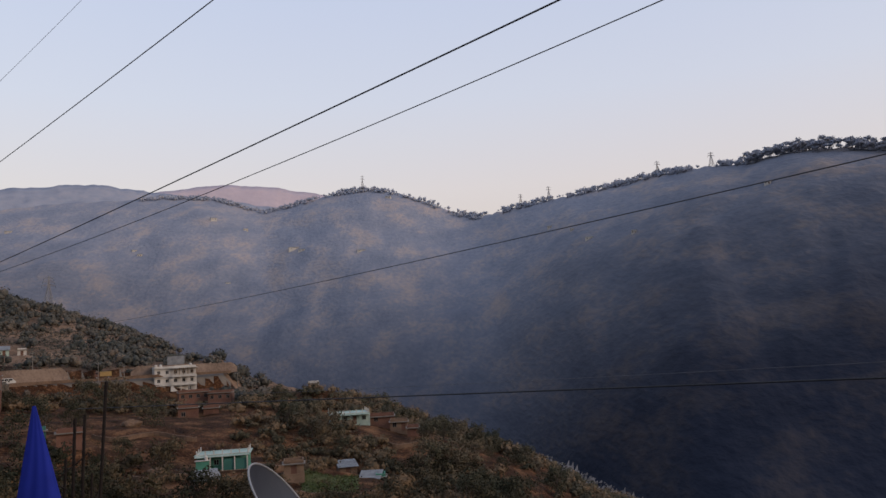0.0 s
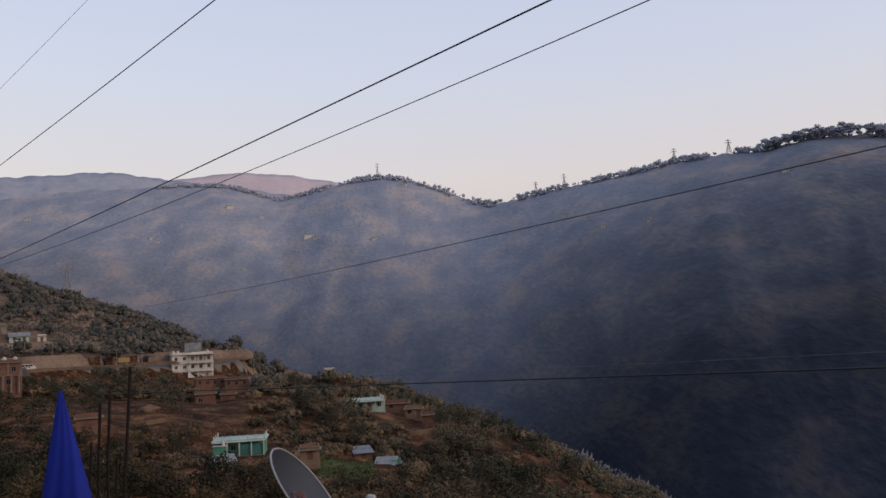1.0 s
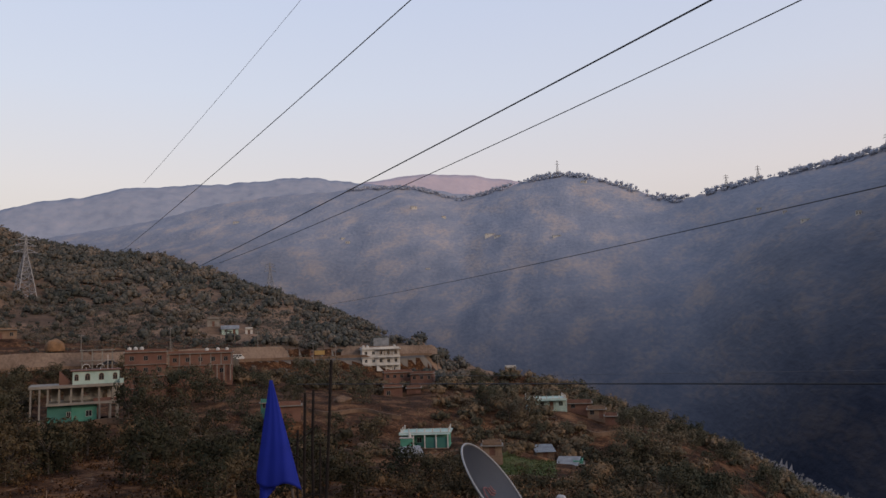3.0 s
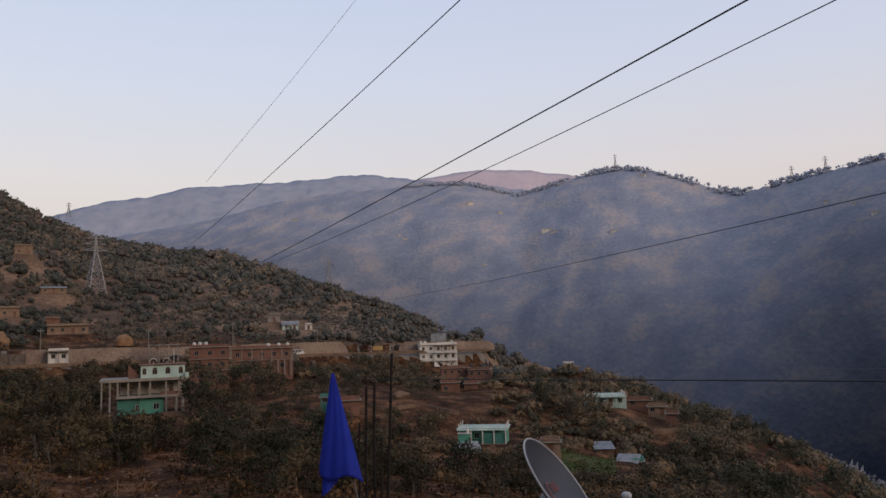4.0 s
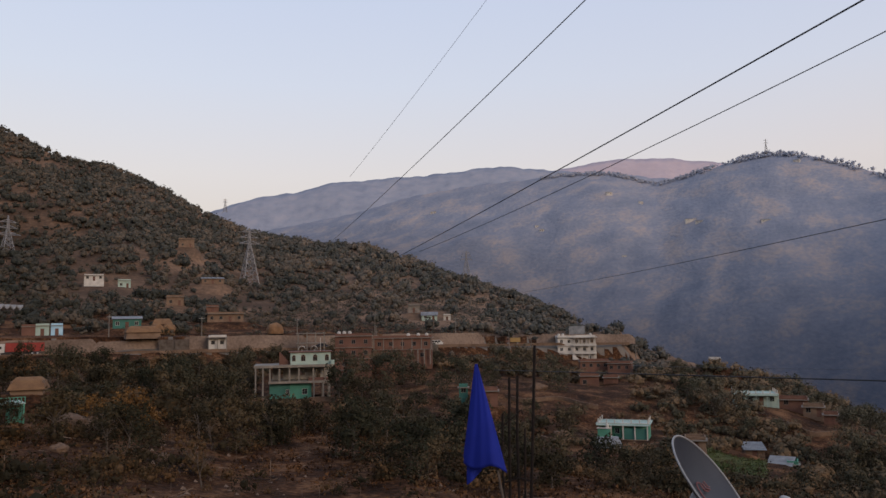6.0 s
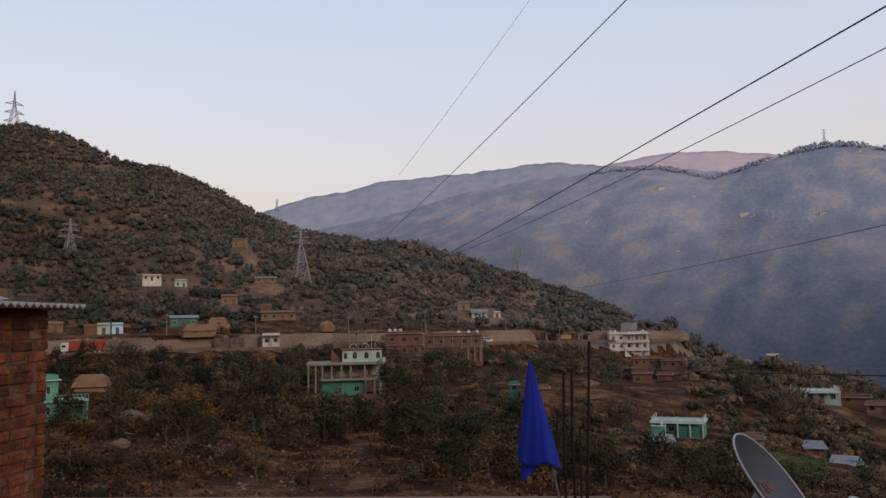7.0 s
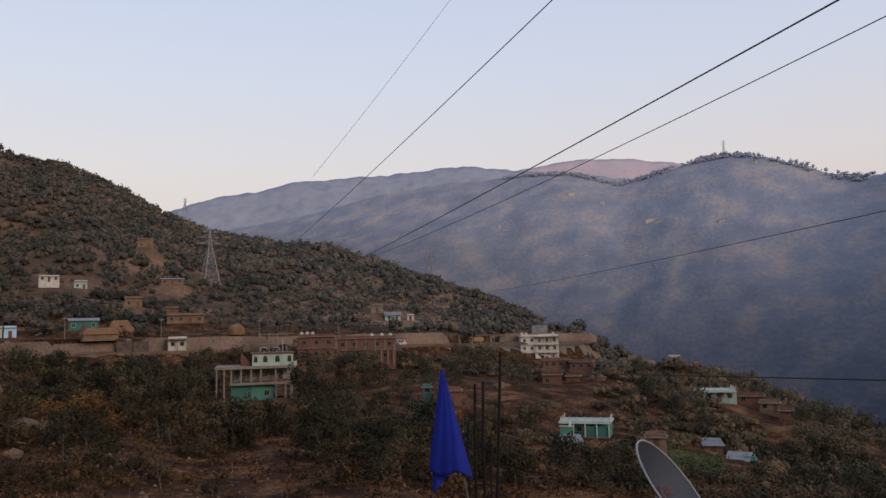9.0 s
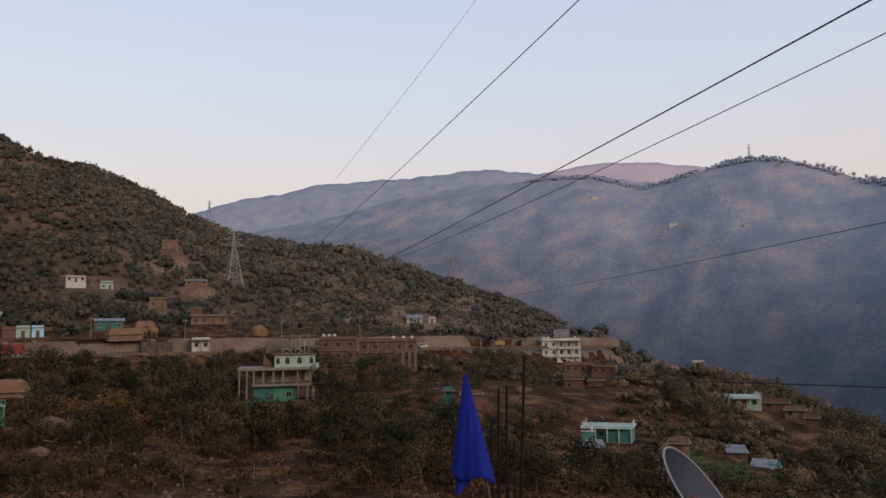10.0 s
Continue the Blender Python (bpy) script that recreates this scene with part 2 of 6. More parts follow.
BRICK.node_tree.links.new(_span.outputs["Result"], _tone.inputs["Value"])
BRICK.node_tree.links.new(_ramp.outputs["Color"], _tone.inputs["Color"])
# smears of old mortar over the brick faces
_geo = BRICK.node_tree.nodes.new("ShaderNodeNewGeometry")
_smear = BRICK.node_tree.nodes.new("ShaderNodeTexNoise")
_smear.inputs["Scale"].default_value, _smear.inputs["Detail"].default_value = 5.0, 7.0
BRICK.node_tree.links.new(_geo.outputs["Position"], _smear.inputs["Vector"])
_edge = BRICK.node_tree.nodes.new("ShaderNodeMapRange")
_edge.inputs["From Min"].default_value, _edge.inputs["From Max"].default_value = 0.57, 0.66
BRICK.node_tree.links.new(_smear.outputs["Fac"], _edge.inputs["Value"])
_coat = BRICK.node_tree.nodes.new("ShaderNodeMix")
_coat.data_type = "RGBA"
_coat.inputs["B"].default_value = (0.185, 0.1, 0.058, 1)
BRICK.node_tree.links.new(_edge.outputs["Result"], _coat.inputs["Factor"])
BRICK.node_tree.links.new(_tone.outputs["Color"], _coat.inputs["A"])
BRICK.node_tree.links.new(_coat.outputs["Result"], BRICK.node_tree.nodes["Principled BSDF"].inputs["Base Color"])
MORTAR = material("mortar", [(0.06, 0.032, 0.02), (0.13, 0.075, 0.046)], 9.0, 0.95, 0.6, 90.0, bump_distance=0.004)
ROOFSHEET = material("fibre_sheet", [(0.17, 0.163, 0.155), (0.27, 0.262, 0.25)], 4.0, 0.85, 0.3, 60.0, bump_distance=0.003)

# ---- terrain ----
# Profiles of the valley round the viewpoint, by azimuth clockwise from +y: each row is a height or a distance in metres.
FAN = np.array([-180, -120, -85, -61, -46, -36, -27, -18.5, -12, -5, 3, 10, 20, 35, 70, 120, 180], float)
Z_70 = [10, 0, -9, -11.5, -14, -15, -16, -17, -17.5, -18.5, -20, -24, -28, -30, -20, 0, 10]
Z_150 = [45, 18, -9, -10.5, -14.5, -16, -19, -20.5, -21.5, -22.5, -27, -36, -45, -48, -25, 18, 45]
Z_215 = [80, 30, -8.5, -9, -11.5, -12, -12, -14.5, -19, -24, -31, -45, -60, -62, -30, 30, 80]
D_CREST = [900, 850, 850, 850, 700, 600, 500, 400, 330, 300, 300, 300, 310, 320, 500, 800, 900]
CREST_FAN = [-180, -120, -85, -63, -61, -56.4, -51.2, -47.6, -46, -42.4, -36.6, -34.1, -31.2, -28.3, -24.2, -20.2, -18.3, -17.2, -13.4, -9.1, -5.5, -1.9, 2.5, 5.7, 8.4, 10, 20, 35, 70, 120, 180]
EL_CREST = [14, 13, 12.3, 11.75, 11.9, 11.7, 11.0, 9.25, 8.3, 6.9, 6.0, 6.0, 4.7, 3.8, 2.4, 0.9, -0.2, -1.1, -1.9, -3.3, -4.1, -5.9, -7.6, -8.5, -10.1, -11.6, -14, -14, -4, 12, 14]
# the far side of the river: azimuths, crest distance and crest elevation
FAR_FAN = np.array([-90, -46, -40, -35, -30.5, -26, -19, -15.8, -14, -12.6, -11, -7, -5, -2.8, -0.3, 1.5, 3.4, 6.4, 10, 14, 16.5, 20, 22.5, 25.4, 28, 31, 40, 75])
FAR_EL = [6, 6, 7.2, 8.2, 9.5, 10.2, 10.7, 10.7, 10.1, 9.6, 10.0, 11.0, 11.2, 10.9, 10.0, 9.2, 8.8, 9.4, 9.9, 10.4, 10.8, 11.0, 10.9, 11.3, 11.2, 10.6, 10, 8]
# Level plots cut into the slope: azimuth, distance, height, radius, and the open stretch in front.
PLOTS_BELOW = [
    (-39.2, 186, -15.8, 10, 34), (-35.0, 219, -14.5, 7, 30), (-31.5, 226, -12.0, 9, 28), (-18.8, 289, -12.8, 9, 30), (-15.7, 154, -21.6, 8, 26),
    (-6.8, 216, -21.4, 8, 14), (-7.0, 167, -26.9, 4, 25), (-5.55, 152, -27.3, 4, 25), (-16.6, 140, -22.2, 3, 20), (-50.5, 262, 0.8, 6, 20),
    (-49.3, 246, -1.8, 5, 20), (-55.2, 262, -0.9, 7, 20), (-58.5, 262, 0.0, 4, 20),
]
PLOTS_ROADSIDE = [
    (-58.0, 128, -12.5, 6, 13), (-56.4, 141, -9.5, 4, 13), (-44.5, 256, -4.9, 4, 25), (-47.5, 333, 9.9, 5, 30), (-44.0, 294, 2.6, 8, 30),
    (-46.7, 474, 47.7, 6, 30), (-52.6, 384, 19.9, 6, 30), (-50.7, 388, 19.8, 5, 30), (-44.9, 404, 22.5, 7, 30), (-29.0, 334, 2.2, 8, 30),
    (-30.5, 338, 5.8, 4, 20), (-17.5, 271, -17.0, 5, 30), (-15.9, 268, -17.7, 5, 30),
]
PLOTS_HILLSIDE = [
    (-17.9, 218, -17.3, 4, 20), (-25.3, 163, -16.5, 4, 25), (-4.5, 218, -22.1, 5, 30), (-3.3, 212, -23.3, 4, 30), (-2.3, 207, -24.4, 3, 30),
    (-10.85, 142, -22.0, 4, 25), (-9.3, 252, -14.3, 5, 4), (-8.3, 134, -23.6, 7, 25), (-42.4, 452, 22.5, 8, 15), (-57.8, 523, 40.7, 8, 10),
    (-61.3, 853, 195.0, 9, 0),
]
PADS = PLOTS_BELOW + PLOTS_ROADSIDE + PLOTS_HILLSIDE
ROAD_A0, ROAD_A1 = -75.0, -14.2


def smooth_table(at, values, sigma):
    fine = np.arange(-180, 180.01, 0.1)
    v = np.interp(fine, at, values)
    k = np.exp(-0.5 * (np.arange(-60, 61) * 0.1 / sigma) ** 2)
    return fine, np.convolve(np.pad(v, 60, mode="edge"), k / k.sum(), "valid")


TABLES = {n: smooth_table(FAN, v, 1.6) for n, v in (("z70", Z_70), ("z150", Z_150), ("z215", Z_215), ("dc", D_CREST))}
TABLES["ec"] = smooth_table(CREST_FAN, EL_CREST, 0.7)
TABLES["far_e"] = smooth_table(FAR_FAN, FAR_EL, 0.45)
TABLES["far_d"] = smooth_table([-180, -90, -46, -30, -15, -5, 3, 10, 20, 30, 45, 90, 180], [2600, 2600, 2200, 1900, 1750, 1650, 1500, 1300, 1080, 960, 900, 1400, 2600], 2.0)
TABLES["river_d"] = smooth_table([-180, -90, -40, -10, 4, 10, 13, 17, 20, 40, 180], [1100, 1100, 1000, 900, 830, 610, 540, 430, 410, 410, 1100], 1.2)


def table(name, a):
    return np.interp(a, *TABLES[name])


def hashed(i, j, seed):
    h = (i * 374761393 + j * 668265263 + seed * 974711) & 0x7FFFFFFF
    h = ((h ^ (h >> 13)) * 1274126177) & 0x7FFFFFFF
    return ((h ^ (h >> 16)) & 0xFFFF) / 65535.0


def value_noise(x, y, seed=0):
    i, j = np.floor(x).astype(np.int64), np.floor(y).astype(np.int64)
    u, v = x - i, y - j
    u, v = u * u * (3 - 2 * u), v * v * (3 - 2 * v)
    return (hashed(i, j, seed) * (1 - u) + hashed(i + 1, j, seed) * u) * (1 - v) + (hashed(i, j + 1, seed) * (1 - u) + hashed(i + 1, j + 1, seed) * u) * v


def fbm(x, y, scale, octaves=4, seed=0):
    total, amp = 0.0, 0.5
    for n in range(octaves):
        total = total + amp * (value_noise(x / scale, y / scale, seed + n) - 0.5)
        scale, amp = scale / 2.03, amp * 0.5
    return total


RIVER_Z = -118.0


def road_weight(a):
    return np.clip((a - ROAD_A0) / 3, 0, 1) * np.clip((ROAD_A1 - a) / 1.5, 0, 1)


def road_distance(a):
    return np.interp(a, [-75, -50, -35, -25, -14], [236, 246, 262, 285, 305]) + 1.5 * np.sin(a / 2.3)


def road_height(a):
    return -0.0245 * road_distance(a)


def natural_height(a, d):
    """Ground height at azimuth a (degrees) and distance d (metres)."""
    a, d = np.asarray(a, float), np.asarray(d, float)
    x, y = d * np.sin(np.radians(a)), d * np.cos(np.radians(a))
    zc_d = table("dc", a)
    zc = zc_d * np.tan(np.radians(table("ec", a)))
    rd = table("river_d", a)
    fd = table("far_d", a)
    fz = fd * np.tan(np.radians(table("far_e", a) + 0.12))
    w = road_weight(a)
    rr = road_distance(a)
    # the near side
    knots = [0 * d, 12 + 0 * d, 70 + 0 * d, 150 + 0 * d, 213 + 0 * d]
    heights = [-7.5 + 0 * d, -8.5 + 0 * d, table("z70", a), table("z150", a), table("z215", a)]
    foot_d, foot_z = 213 + 0 * d, table("z215", a)
    up = np.clip((d - foot_d) / np.maximum(zc_d - foot_d, 1), 0, 1)
    near = np.where(d >= foot_d, foot_z + (zc - foot_z) * (0.5 * up + 0.5 * up * up), 0.0)
    for n in range(4):
        s = np.clip((d - knots[n]) / (knots[n + 1] - knots[n]), 0, 1)
        near = np.where((d >= knots[n]) & (d < knots[n + 1]), heights[n] + (heights[n + 1] - heights[n]) * s, near)
    relief = np.clip((d - 25) / 80, 0, 1)
    near = near + relief * (5.0 * fbm(x, y, 60, 4, 3) + 0.02 * np.clip(d - 200, 0, 600) * fbm(x, y, 130, 4, 9) * 2 * np.clip((zc_d * 0.93 - d) / 60, 0, 1))
    step = 2.2
    terraced = np.floor(near / step) * step + step * np.clip((near / step - np.floor(near / step) - 0.6) / 0.4, 0, 1)
    terrace_w = np.clip((fbm(x, y, 90, 3, 21) + 0.08) * 6, 0, 0.75) * np.clip((330 - d) / 60, 0, 1)
    near = near * (1 - terrace_w) + terraced * terrace_w
    # the road on its terrace, with the cutting behind it
    rz = road_height(a)
    off = d - rr
    shelf = np.where(off < -9, np.minimum(near, rz - 0.25 * (-9 - off)) * 0.4 + 0.6 * (rz - 0.28 * (-9 - off)), rz)
    shelf = np.where(off < -34, near, shelf)
    blend_in = np.clip((off + 34) / 10, 0, 1)
    shelf = near * (1 - blend_in) + shelf * blend_in
    back = np.maximum(near, rz + 4.2 + 0.06 * off)
    back = back * np.clip((60 - off) / 30, 0, 1) + near * (1 - np.clip((60 - off) / 30, 0, 1))
    with_road = np.where(off > 0, back, shelf)
    near = near * (1 - w) + with_road * w
    # over the crest, down to the river and up the other side
    past = np.clip((d - zc_d) / np.maximum(rd - zc_d, 1), 0, 1)
    fall = zc + (RIVER_Z - zc) * (past ** 0.9)
    rise_s = np.clip((d - rd - 18) / (fd - rd - 18), 0, 1)
    bent = a * 12 + 300 + d * 0.05 + 40 * fbm(x, y, 300, 2, 41)
    spur = fbm(bent, d * 0.14, 70, 3, 31) * 28 + fbm(x, y, 420, 4, 5) * 120
    far = RIVER_Z + (fz - RIVER_Z) * (1.12 * rise_s - 0.12 * rise_s ** 3) + spur * np.sin(np.pi * np.clip(rise_s, 0, 1)) ** 1.2 * 0.75
    far_steps = np.floor(far / 14) * 14 + 14 * np.clip((far / 14 - np.floor(far / 14) - 0.45) / 0.55, 0, 1)
    far = far + (far_steps - far) * 0.12 * np.clip((fbm(x, y, 260, 3, 77) + 0.03) * 8, 0, 1)
    gully = np.abs(fbm(bent * 1.7, d * 0.3, 60, 4, 211))
    far = far + (10 * gully - 2 + 16 * fbm(x, y, 120, 3, 207) + 14 * fbm(x, y, 34, 3, 203)) * np.clip(rise_s * 6, 0, 1) * np.clip((1 - rise_s) * 8, 0, 1)
    beyond = np.clip((d - fd) / 900, 0, 1)
    far = far - beyond * (0.55 * np.abs(fz)) + np.where(d > fd, 0, 0)
    z = np.where(d <= zc_d, near, np.where(d <= rd + 18, np.maximum(fall, RIVER_Z), far))
    behind = np.clip((np.abs(a) - 95) / 20, 0, 1)
    back_hill = np.where(d <= zc_d, near, zc - 0.1 * (d - zc_d))
    z = z * (1 - behind) + back_hill * behind
    return z


def pad_place(row):
    return row[1] * math.sin(radians(row[0])), row[1] * math.cos(radians(row[0]))


PAD_LIFT = [row[2] - float(natural_height(np.array([row[0]]), np.array([row[1]]))[0]) for row in PADS]


def hill_height(a, d):
    """The natural slope, drawn gently towards the level plots and flat on them."""
    a, d = np.asarray(a, float), np.asarray(d, float)
    x, y = d * np.sin(np.radians(a)), d * np.cos(np.radians(a))
    z = natural_height(a, d)
    off = d - road_distance(a)
    calm = 1 - road_weight(a) * np.clip(1 - np.abs(off + 4.5) / 6, 0, 1) ** 0.3
    top, low = 0 * d, 0.35 + 0 * d
    for row, lift in zip(PADS, PAD_LIFT):
        px, py = pad_place(row)
        spread = 16 + row[1] * 0.05
        w = np.exp(-((x - px) ** 2 + (y - py) ** 2) / spread ** 2)
        top, low = top + w * lift, low + w
    z = z + top / low * calm
    for row in PADS:
        px, py = pad_place(row)
        w = np.clip((row[3] * 1.9 - np.hypot(x - px, y - py)) / (row[3] * 0.9), 0, 1)
        z = z + (row[2] - z) * w * calm
    return z


def ground_at(a, d):
    return float(hill_height(np.array([a]), np.array([d]))[0])


def place(a, d, z=0.0):
    return Vector((d * math.sin(radians(a)), d * math.cos(radians(a)), z))


def mesh_from(name, verts, faces, materials, index=None, smooth=False):
    """A mesh from arrays of vertices and of equal-sided faces."""
    me = bpy.data.meshes.new(name)
    verts, faces = np.asarray(verts, np.float32), np.asarray(faces, np.int32)
    sides = faces.shape[1]
    me.vertices.add(len(verts))
    me.vertices.foreach_set("co", verts.ravel())
    me.loops.add(faces.size)
    me.loops.foreach_set("vertex_index", faces.ravel())
    me.polygons.add(len(faces))
    me.polygons.foreach_set("loop_start", np.arange(0, faces.size, sides, dtype=np.int32))
    for m in materials:
        me.materials.append(m)
    if index is not None:
        me.polygons.foreach_set("material_index", np.asarray(index, np.int32))
    me.polygons.foreach_set("use_smooth", np.full(len(faces), smooth))
    me.update(calc_edges=True)
    me.validate()
    return me


def grid_faces(n, m):
    i = np.arange(n * m).reshape(n, m)
    return np.stack([i[:-1, :-1], i[1:, :-1], i[1:, 1:], i[:-1, 1:]], -1).reshape(-1, 4)


fan = np.concatenate([np.arange(-180, -80, 2.0), np.arange(-80, 40, 0.29), np.arange(40, 180.1, 2.0)])
reach = np.concatenate([[0.5], np.arange(6, 60, 4.0), np.arange(60, 300, 1.6), np.arange(300, 900, 5.0), np.arange(900, 2400, 19.0), np.arange(2400, 4900, 120.0)])
A_, D_ = np.meshgrid(fan, reach, indexing="ij")
Z_ = hill_height(A_, D_)
X_, Y_ = D_ * np.sin(np.radians(A_)), D_ * np.cos(np.radians(A_))
quads = grid_faces(len(fan), len(reach))
mid_a = (A_[:-1, :-1] + A_[1:, 1:]).ravel() / 2
mid_d = (D_[:-1, :-1] + D_[1:, 1:]).ravel() / 2
mid_z = (Z_[:-1, :-1] + Z_[1:, 1:]).ravel() / 2
slot = np.zeros(len(quads), int)
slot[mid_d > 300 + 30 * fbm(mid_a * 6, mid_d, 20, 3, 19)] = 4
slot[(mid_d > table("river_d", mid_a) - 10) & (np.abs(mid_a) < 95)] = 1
bed = fbm(mid_d * np.sin(np.radians(mid_a)), mid_d * np.cos(np.radians(mid_a)), 40, 4, 88) * 14
slot[(mid_z < RIVER_Z + 4 + bed) & (np.abs(mid_a) < 60)] = 2
ro = mid_d - road_distance(mid_a)
slot[(ro > -9) & (ro < -0.6) & (road_weight(mid_a) > 0.5)] = 3
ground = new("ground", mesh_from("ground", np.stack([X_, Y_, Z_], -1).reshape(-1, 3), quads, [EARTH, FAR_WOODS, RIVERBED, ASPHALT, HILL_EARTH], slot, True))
tagged(ground, "dry brown valley slopes falling to a river", "terrain", kind="structure")


def ridge_line(name, at, elevations, distance, label, mat, seed):
    """A distant ridge: crest at the given elevations, slopes on both sides."""
    a = np.arange(at[0], at[-1] + 0.01, 0.1)
    k = np.exp(-0.5 * (np.arange(-12, 13) / 5.0) ** 2)
    el = np.convolve(np.pad(np.interp(a, at, elevations), 12, mode="edge"), k / k.sum(), "valid")
    s = np.linspace(-1, 1, 41)
    aa, ss = np.meshgrid(a, s, indexing="ij")
    d = distance + ss * 900 * np.where(ss < 0, 1, 0.5)
    crest = distance * np.tan(np.radians(el))[:, None]
    x, y = d * np.sin(np.radians(aa)), d * np.cos(np.radians(aa))
    z = crest - np.abs(ss) ** 1.15 * (crest + 100) + fbm(x, y, 500, 5, seed) * 190 * np.clip(np.abs(ss) * 2.5, 0.06, 1)
    z = z + 16 * fbm(x, y, 45, 3, seed + 7)
    ob = new(name, mesh_from(name, np.stack([x, y, z], -1).reshape(-1, 3), grid_faces(len(a), len(s)), [mat], smooth=True))
    return tagged(ob, label, "mountain ridge", kind="structure")


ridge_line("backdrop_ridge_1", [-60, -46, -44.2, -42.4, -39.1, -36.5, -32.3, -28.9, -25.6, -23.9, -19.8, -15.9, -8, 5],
           [7, 8.0, 8.7, 9.3, 9.8, 10.5, 10.9, 11.1, 11.5, 11.6, 11.2, 10.8, 9.5, 7], 3000, "wooded mountain ridge coloured with pale blue-grey haze", RIDGE, 51)
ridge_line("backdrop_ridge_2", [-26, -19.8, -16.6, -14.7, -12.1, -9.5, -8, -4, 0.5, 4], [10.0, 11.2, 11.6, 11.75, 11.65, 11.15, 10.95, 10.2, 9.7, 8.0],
           4100, "distant bare mountain ridge with pink light in its colour", PINKRIDGE, 61)


# ---- shared builders ----
def bx(bm, x0, x1, y0, y1, z0, z1):
    v = [bm.verts.new(c) for c in ((x0, y0, z0), (x1, y0, z0), (x1, y1, z0), (x0, y1, z0), (x0, y0, z1), (x1, y0, z1), (x1, y1, z1), (x0, y1, z1))]
    for f in ((3, 2, 1, 0), (4, 5, 6, 7), (0, 1, 5, 4), (1, 2, 6, 5), (2, 3, 7, 6), (3, 0, 4, 7)):
        bm.faces.new([v[n] for n in f])
    return bm


def tube(bm, points, radii, sides=8):
    """A tube with capped ends along points."""
    rings = []
    points = [Vector(p) for p in points]
    if isinstance(radii, (int, float)):
        radii = [radii] * len(points)
    for n, p in enumerate(points):
        ahead = (points[min(n + 1, len(points) - 1)] - points[max(n - 1, 0)]).normalized()
        side = ahead.cross(Vector((0, 0, 1)) if abs(ahead.z) < 0.95 else Vector((1, 0, 0))).normalized()
        up = side.cross(ahead)
        rings.append([bm.verts.new(p + radii[n] * (math.cos(2 * math.pi * k / sides) * side + math.sin(2 * math.pi * k / sides) * up)) for k in range(sides)])
    for r0, r1 in zip(rings, rings[1:]):
        for k in range(sides):
            bm.faces.new((r0[k], r0[(k + 1) % sides], r1[(k + 1) % sides], r1[k]))
    bm.faces.new(rings[0][::-1])
    bm.faces.new(rings[-1])
    return bm


def part(name, bm, mat, parent, label=""):
    """Links a bmesh as one mesh object under a thing."""
    bmesh.ops.remove_doubles(bm, verts=bm.verts, dist=1e-4)
    bmesh.ops.recalc_face_normals(bm, faces=bm.faces)
    me = bpy.data.meshes.new(name)
    bm.to_mesh(me)
    bm.free()
    me.materials.append(mat)
    ob = new(name, me)
    ob.parent = parent
    return tagged(ob, label)


def thing(name, m, label, category, group=""):
    ob = new(name)
    ob.empty_display_size = 0.1
    ob.matrix_basis = m
    return tagged(ob, label, category, group)


def box_part(name, dims, mat, parent, label=""):
    return part(name, bx(bmesh.new(), *dims), mat, parent, label)


def wall_bm(bm, w0, w1, z0, z1, y0, y1, holes, flip=False):
    """A wall in the xz plane between y0 and y1, with rectangular openings (x0, x1, z0, z1) through it."""
    xs = sorted({w0, w1, *[v for h in holes for v in h[:2]]})
    zs = sorted({z0, z1, *[v for h in holes for v in h[2:]]})
    for xa, xb in zip(xs, xs[1:]):
        for za, zb in zip(zs, zs[1:]):
            if any(h[0] - 1e-6 <= xa and xb <= h[1] + 1e-6 and h[2] - 1e-6 <= za and zb <= h[3] + 1e-6 for h in holes):
                continue
            if flip:
                bx(bm, y0, y1, xa, xb, za, zb)
            else:
                bx(bm, xa, xb, y0, y1, za, zb)
    bmesh.ops.remove_doubles(bm, verts=bm.verts, dist=1e-4)
    return bm


def window(parent, x0, x1, z0, z1, y, frame_mat, arched=False):
    """A window set in an opening of the front wall: frame with a mullion, and a pane under it."""
    bm = bmesh.new()
    t = 0.07
    bx(bm, x0, x0 + t, y - 0.03, y + 0.1, z0, z1)
    bx(bm, x1 - t, x1, y - 0.03, y + 0.1, z0, z1)
    bx(bm, x0 + t, x1 - t, y - 0.03, y + 0.1, z0, z0 + t)
    bx(bm, x0 + t, x1 - t, y - 0.03, y + 0.1, z1 - t, z1)
    bx(bm, (x0 + x1) / 2 - 0.03, (x0 + x1) / 2 + 0.03, y - 0.01, y + 0.08, z0 + t, z1 - t)
    if arched:
        r, c = (x1 - x0) / 2, (x0 + x1) / 2
        for k in range(8):
            a0, a1 = math.pi * k / 8, math.pi * (k + 1) / 8
            p = [(c + math.cos(a) * q, z1 + math.sin(a) * q) for a, q in ((a0, r), (a1, r), (a1, r - 0.12), (a0, r - 0.12))]
            front = [bm.verts.new((u, y - 0.05, v)) for u, v in p]
            rear = [bm.verts.new((u, y + 0.02, v)) for u, v in p]
            bm.faces.new(front)
            for i in range(4):
                bm.faces.new((front[i], front[(i + 1) % 4], rear[(i + 1) % 4], rear[i]))
    ob = part("window", bm, frame_mat, parent)
    bm = bx(bmesh.new(), x0 + t, x1 - t, y + 0.1, y + 0.13, z0 + t, z1 - t)
    if arched:
        r, c = (x1 - x0) / 2 - 0.1, (x0 + x1) / 2
        vs = [bm.verts.new((c + r * math.cos(math.pi * k / 10), y - 0.02, z1 + r * math.sin(math.pi * k / 10))) for k in range(11)]
        bm.faces.new(vs)
    part("pane", bm, GLASS, ob)
    return ob


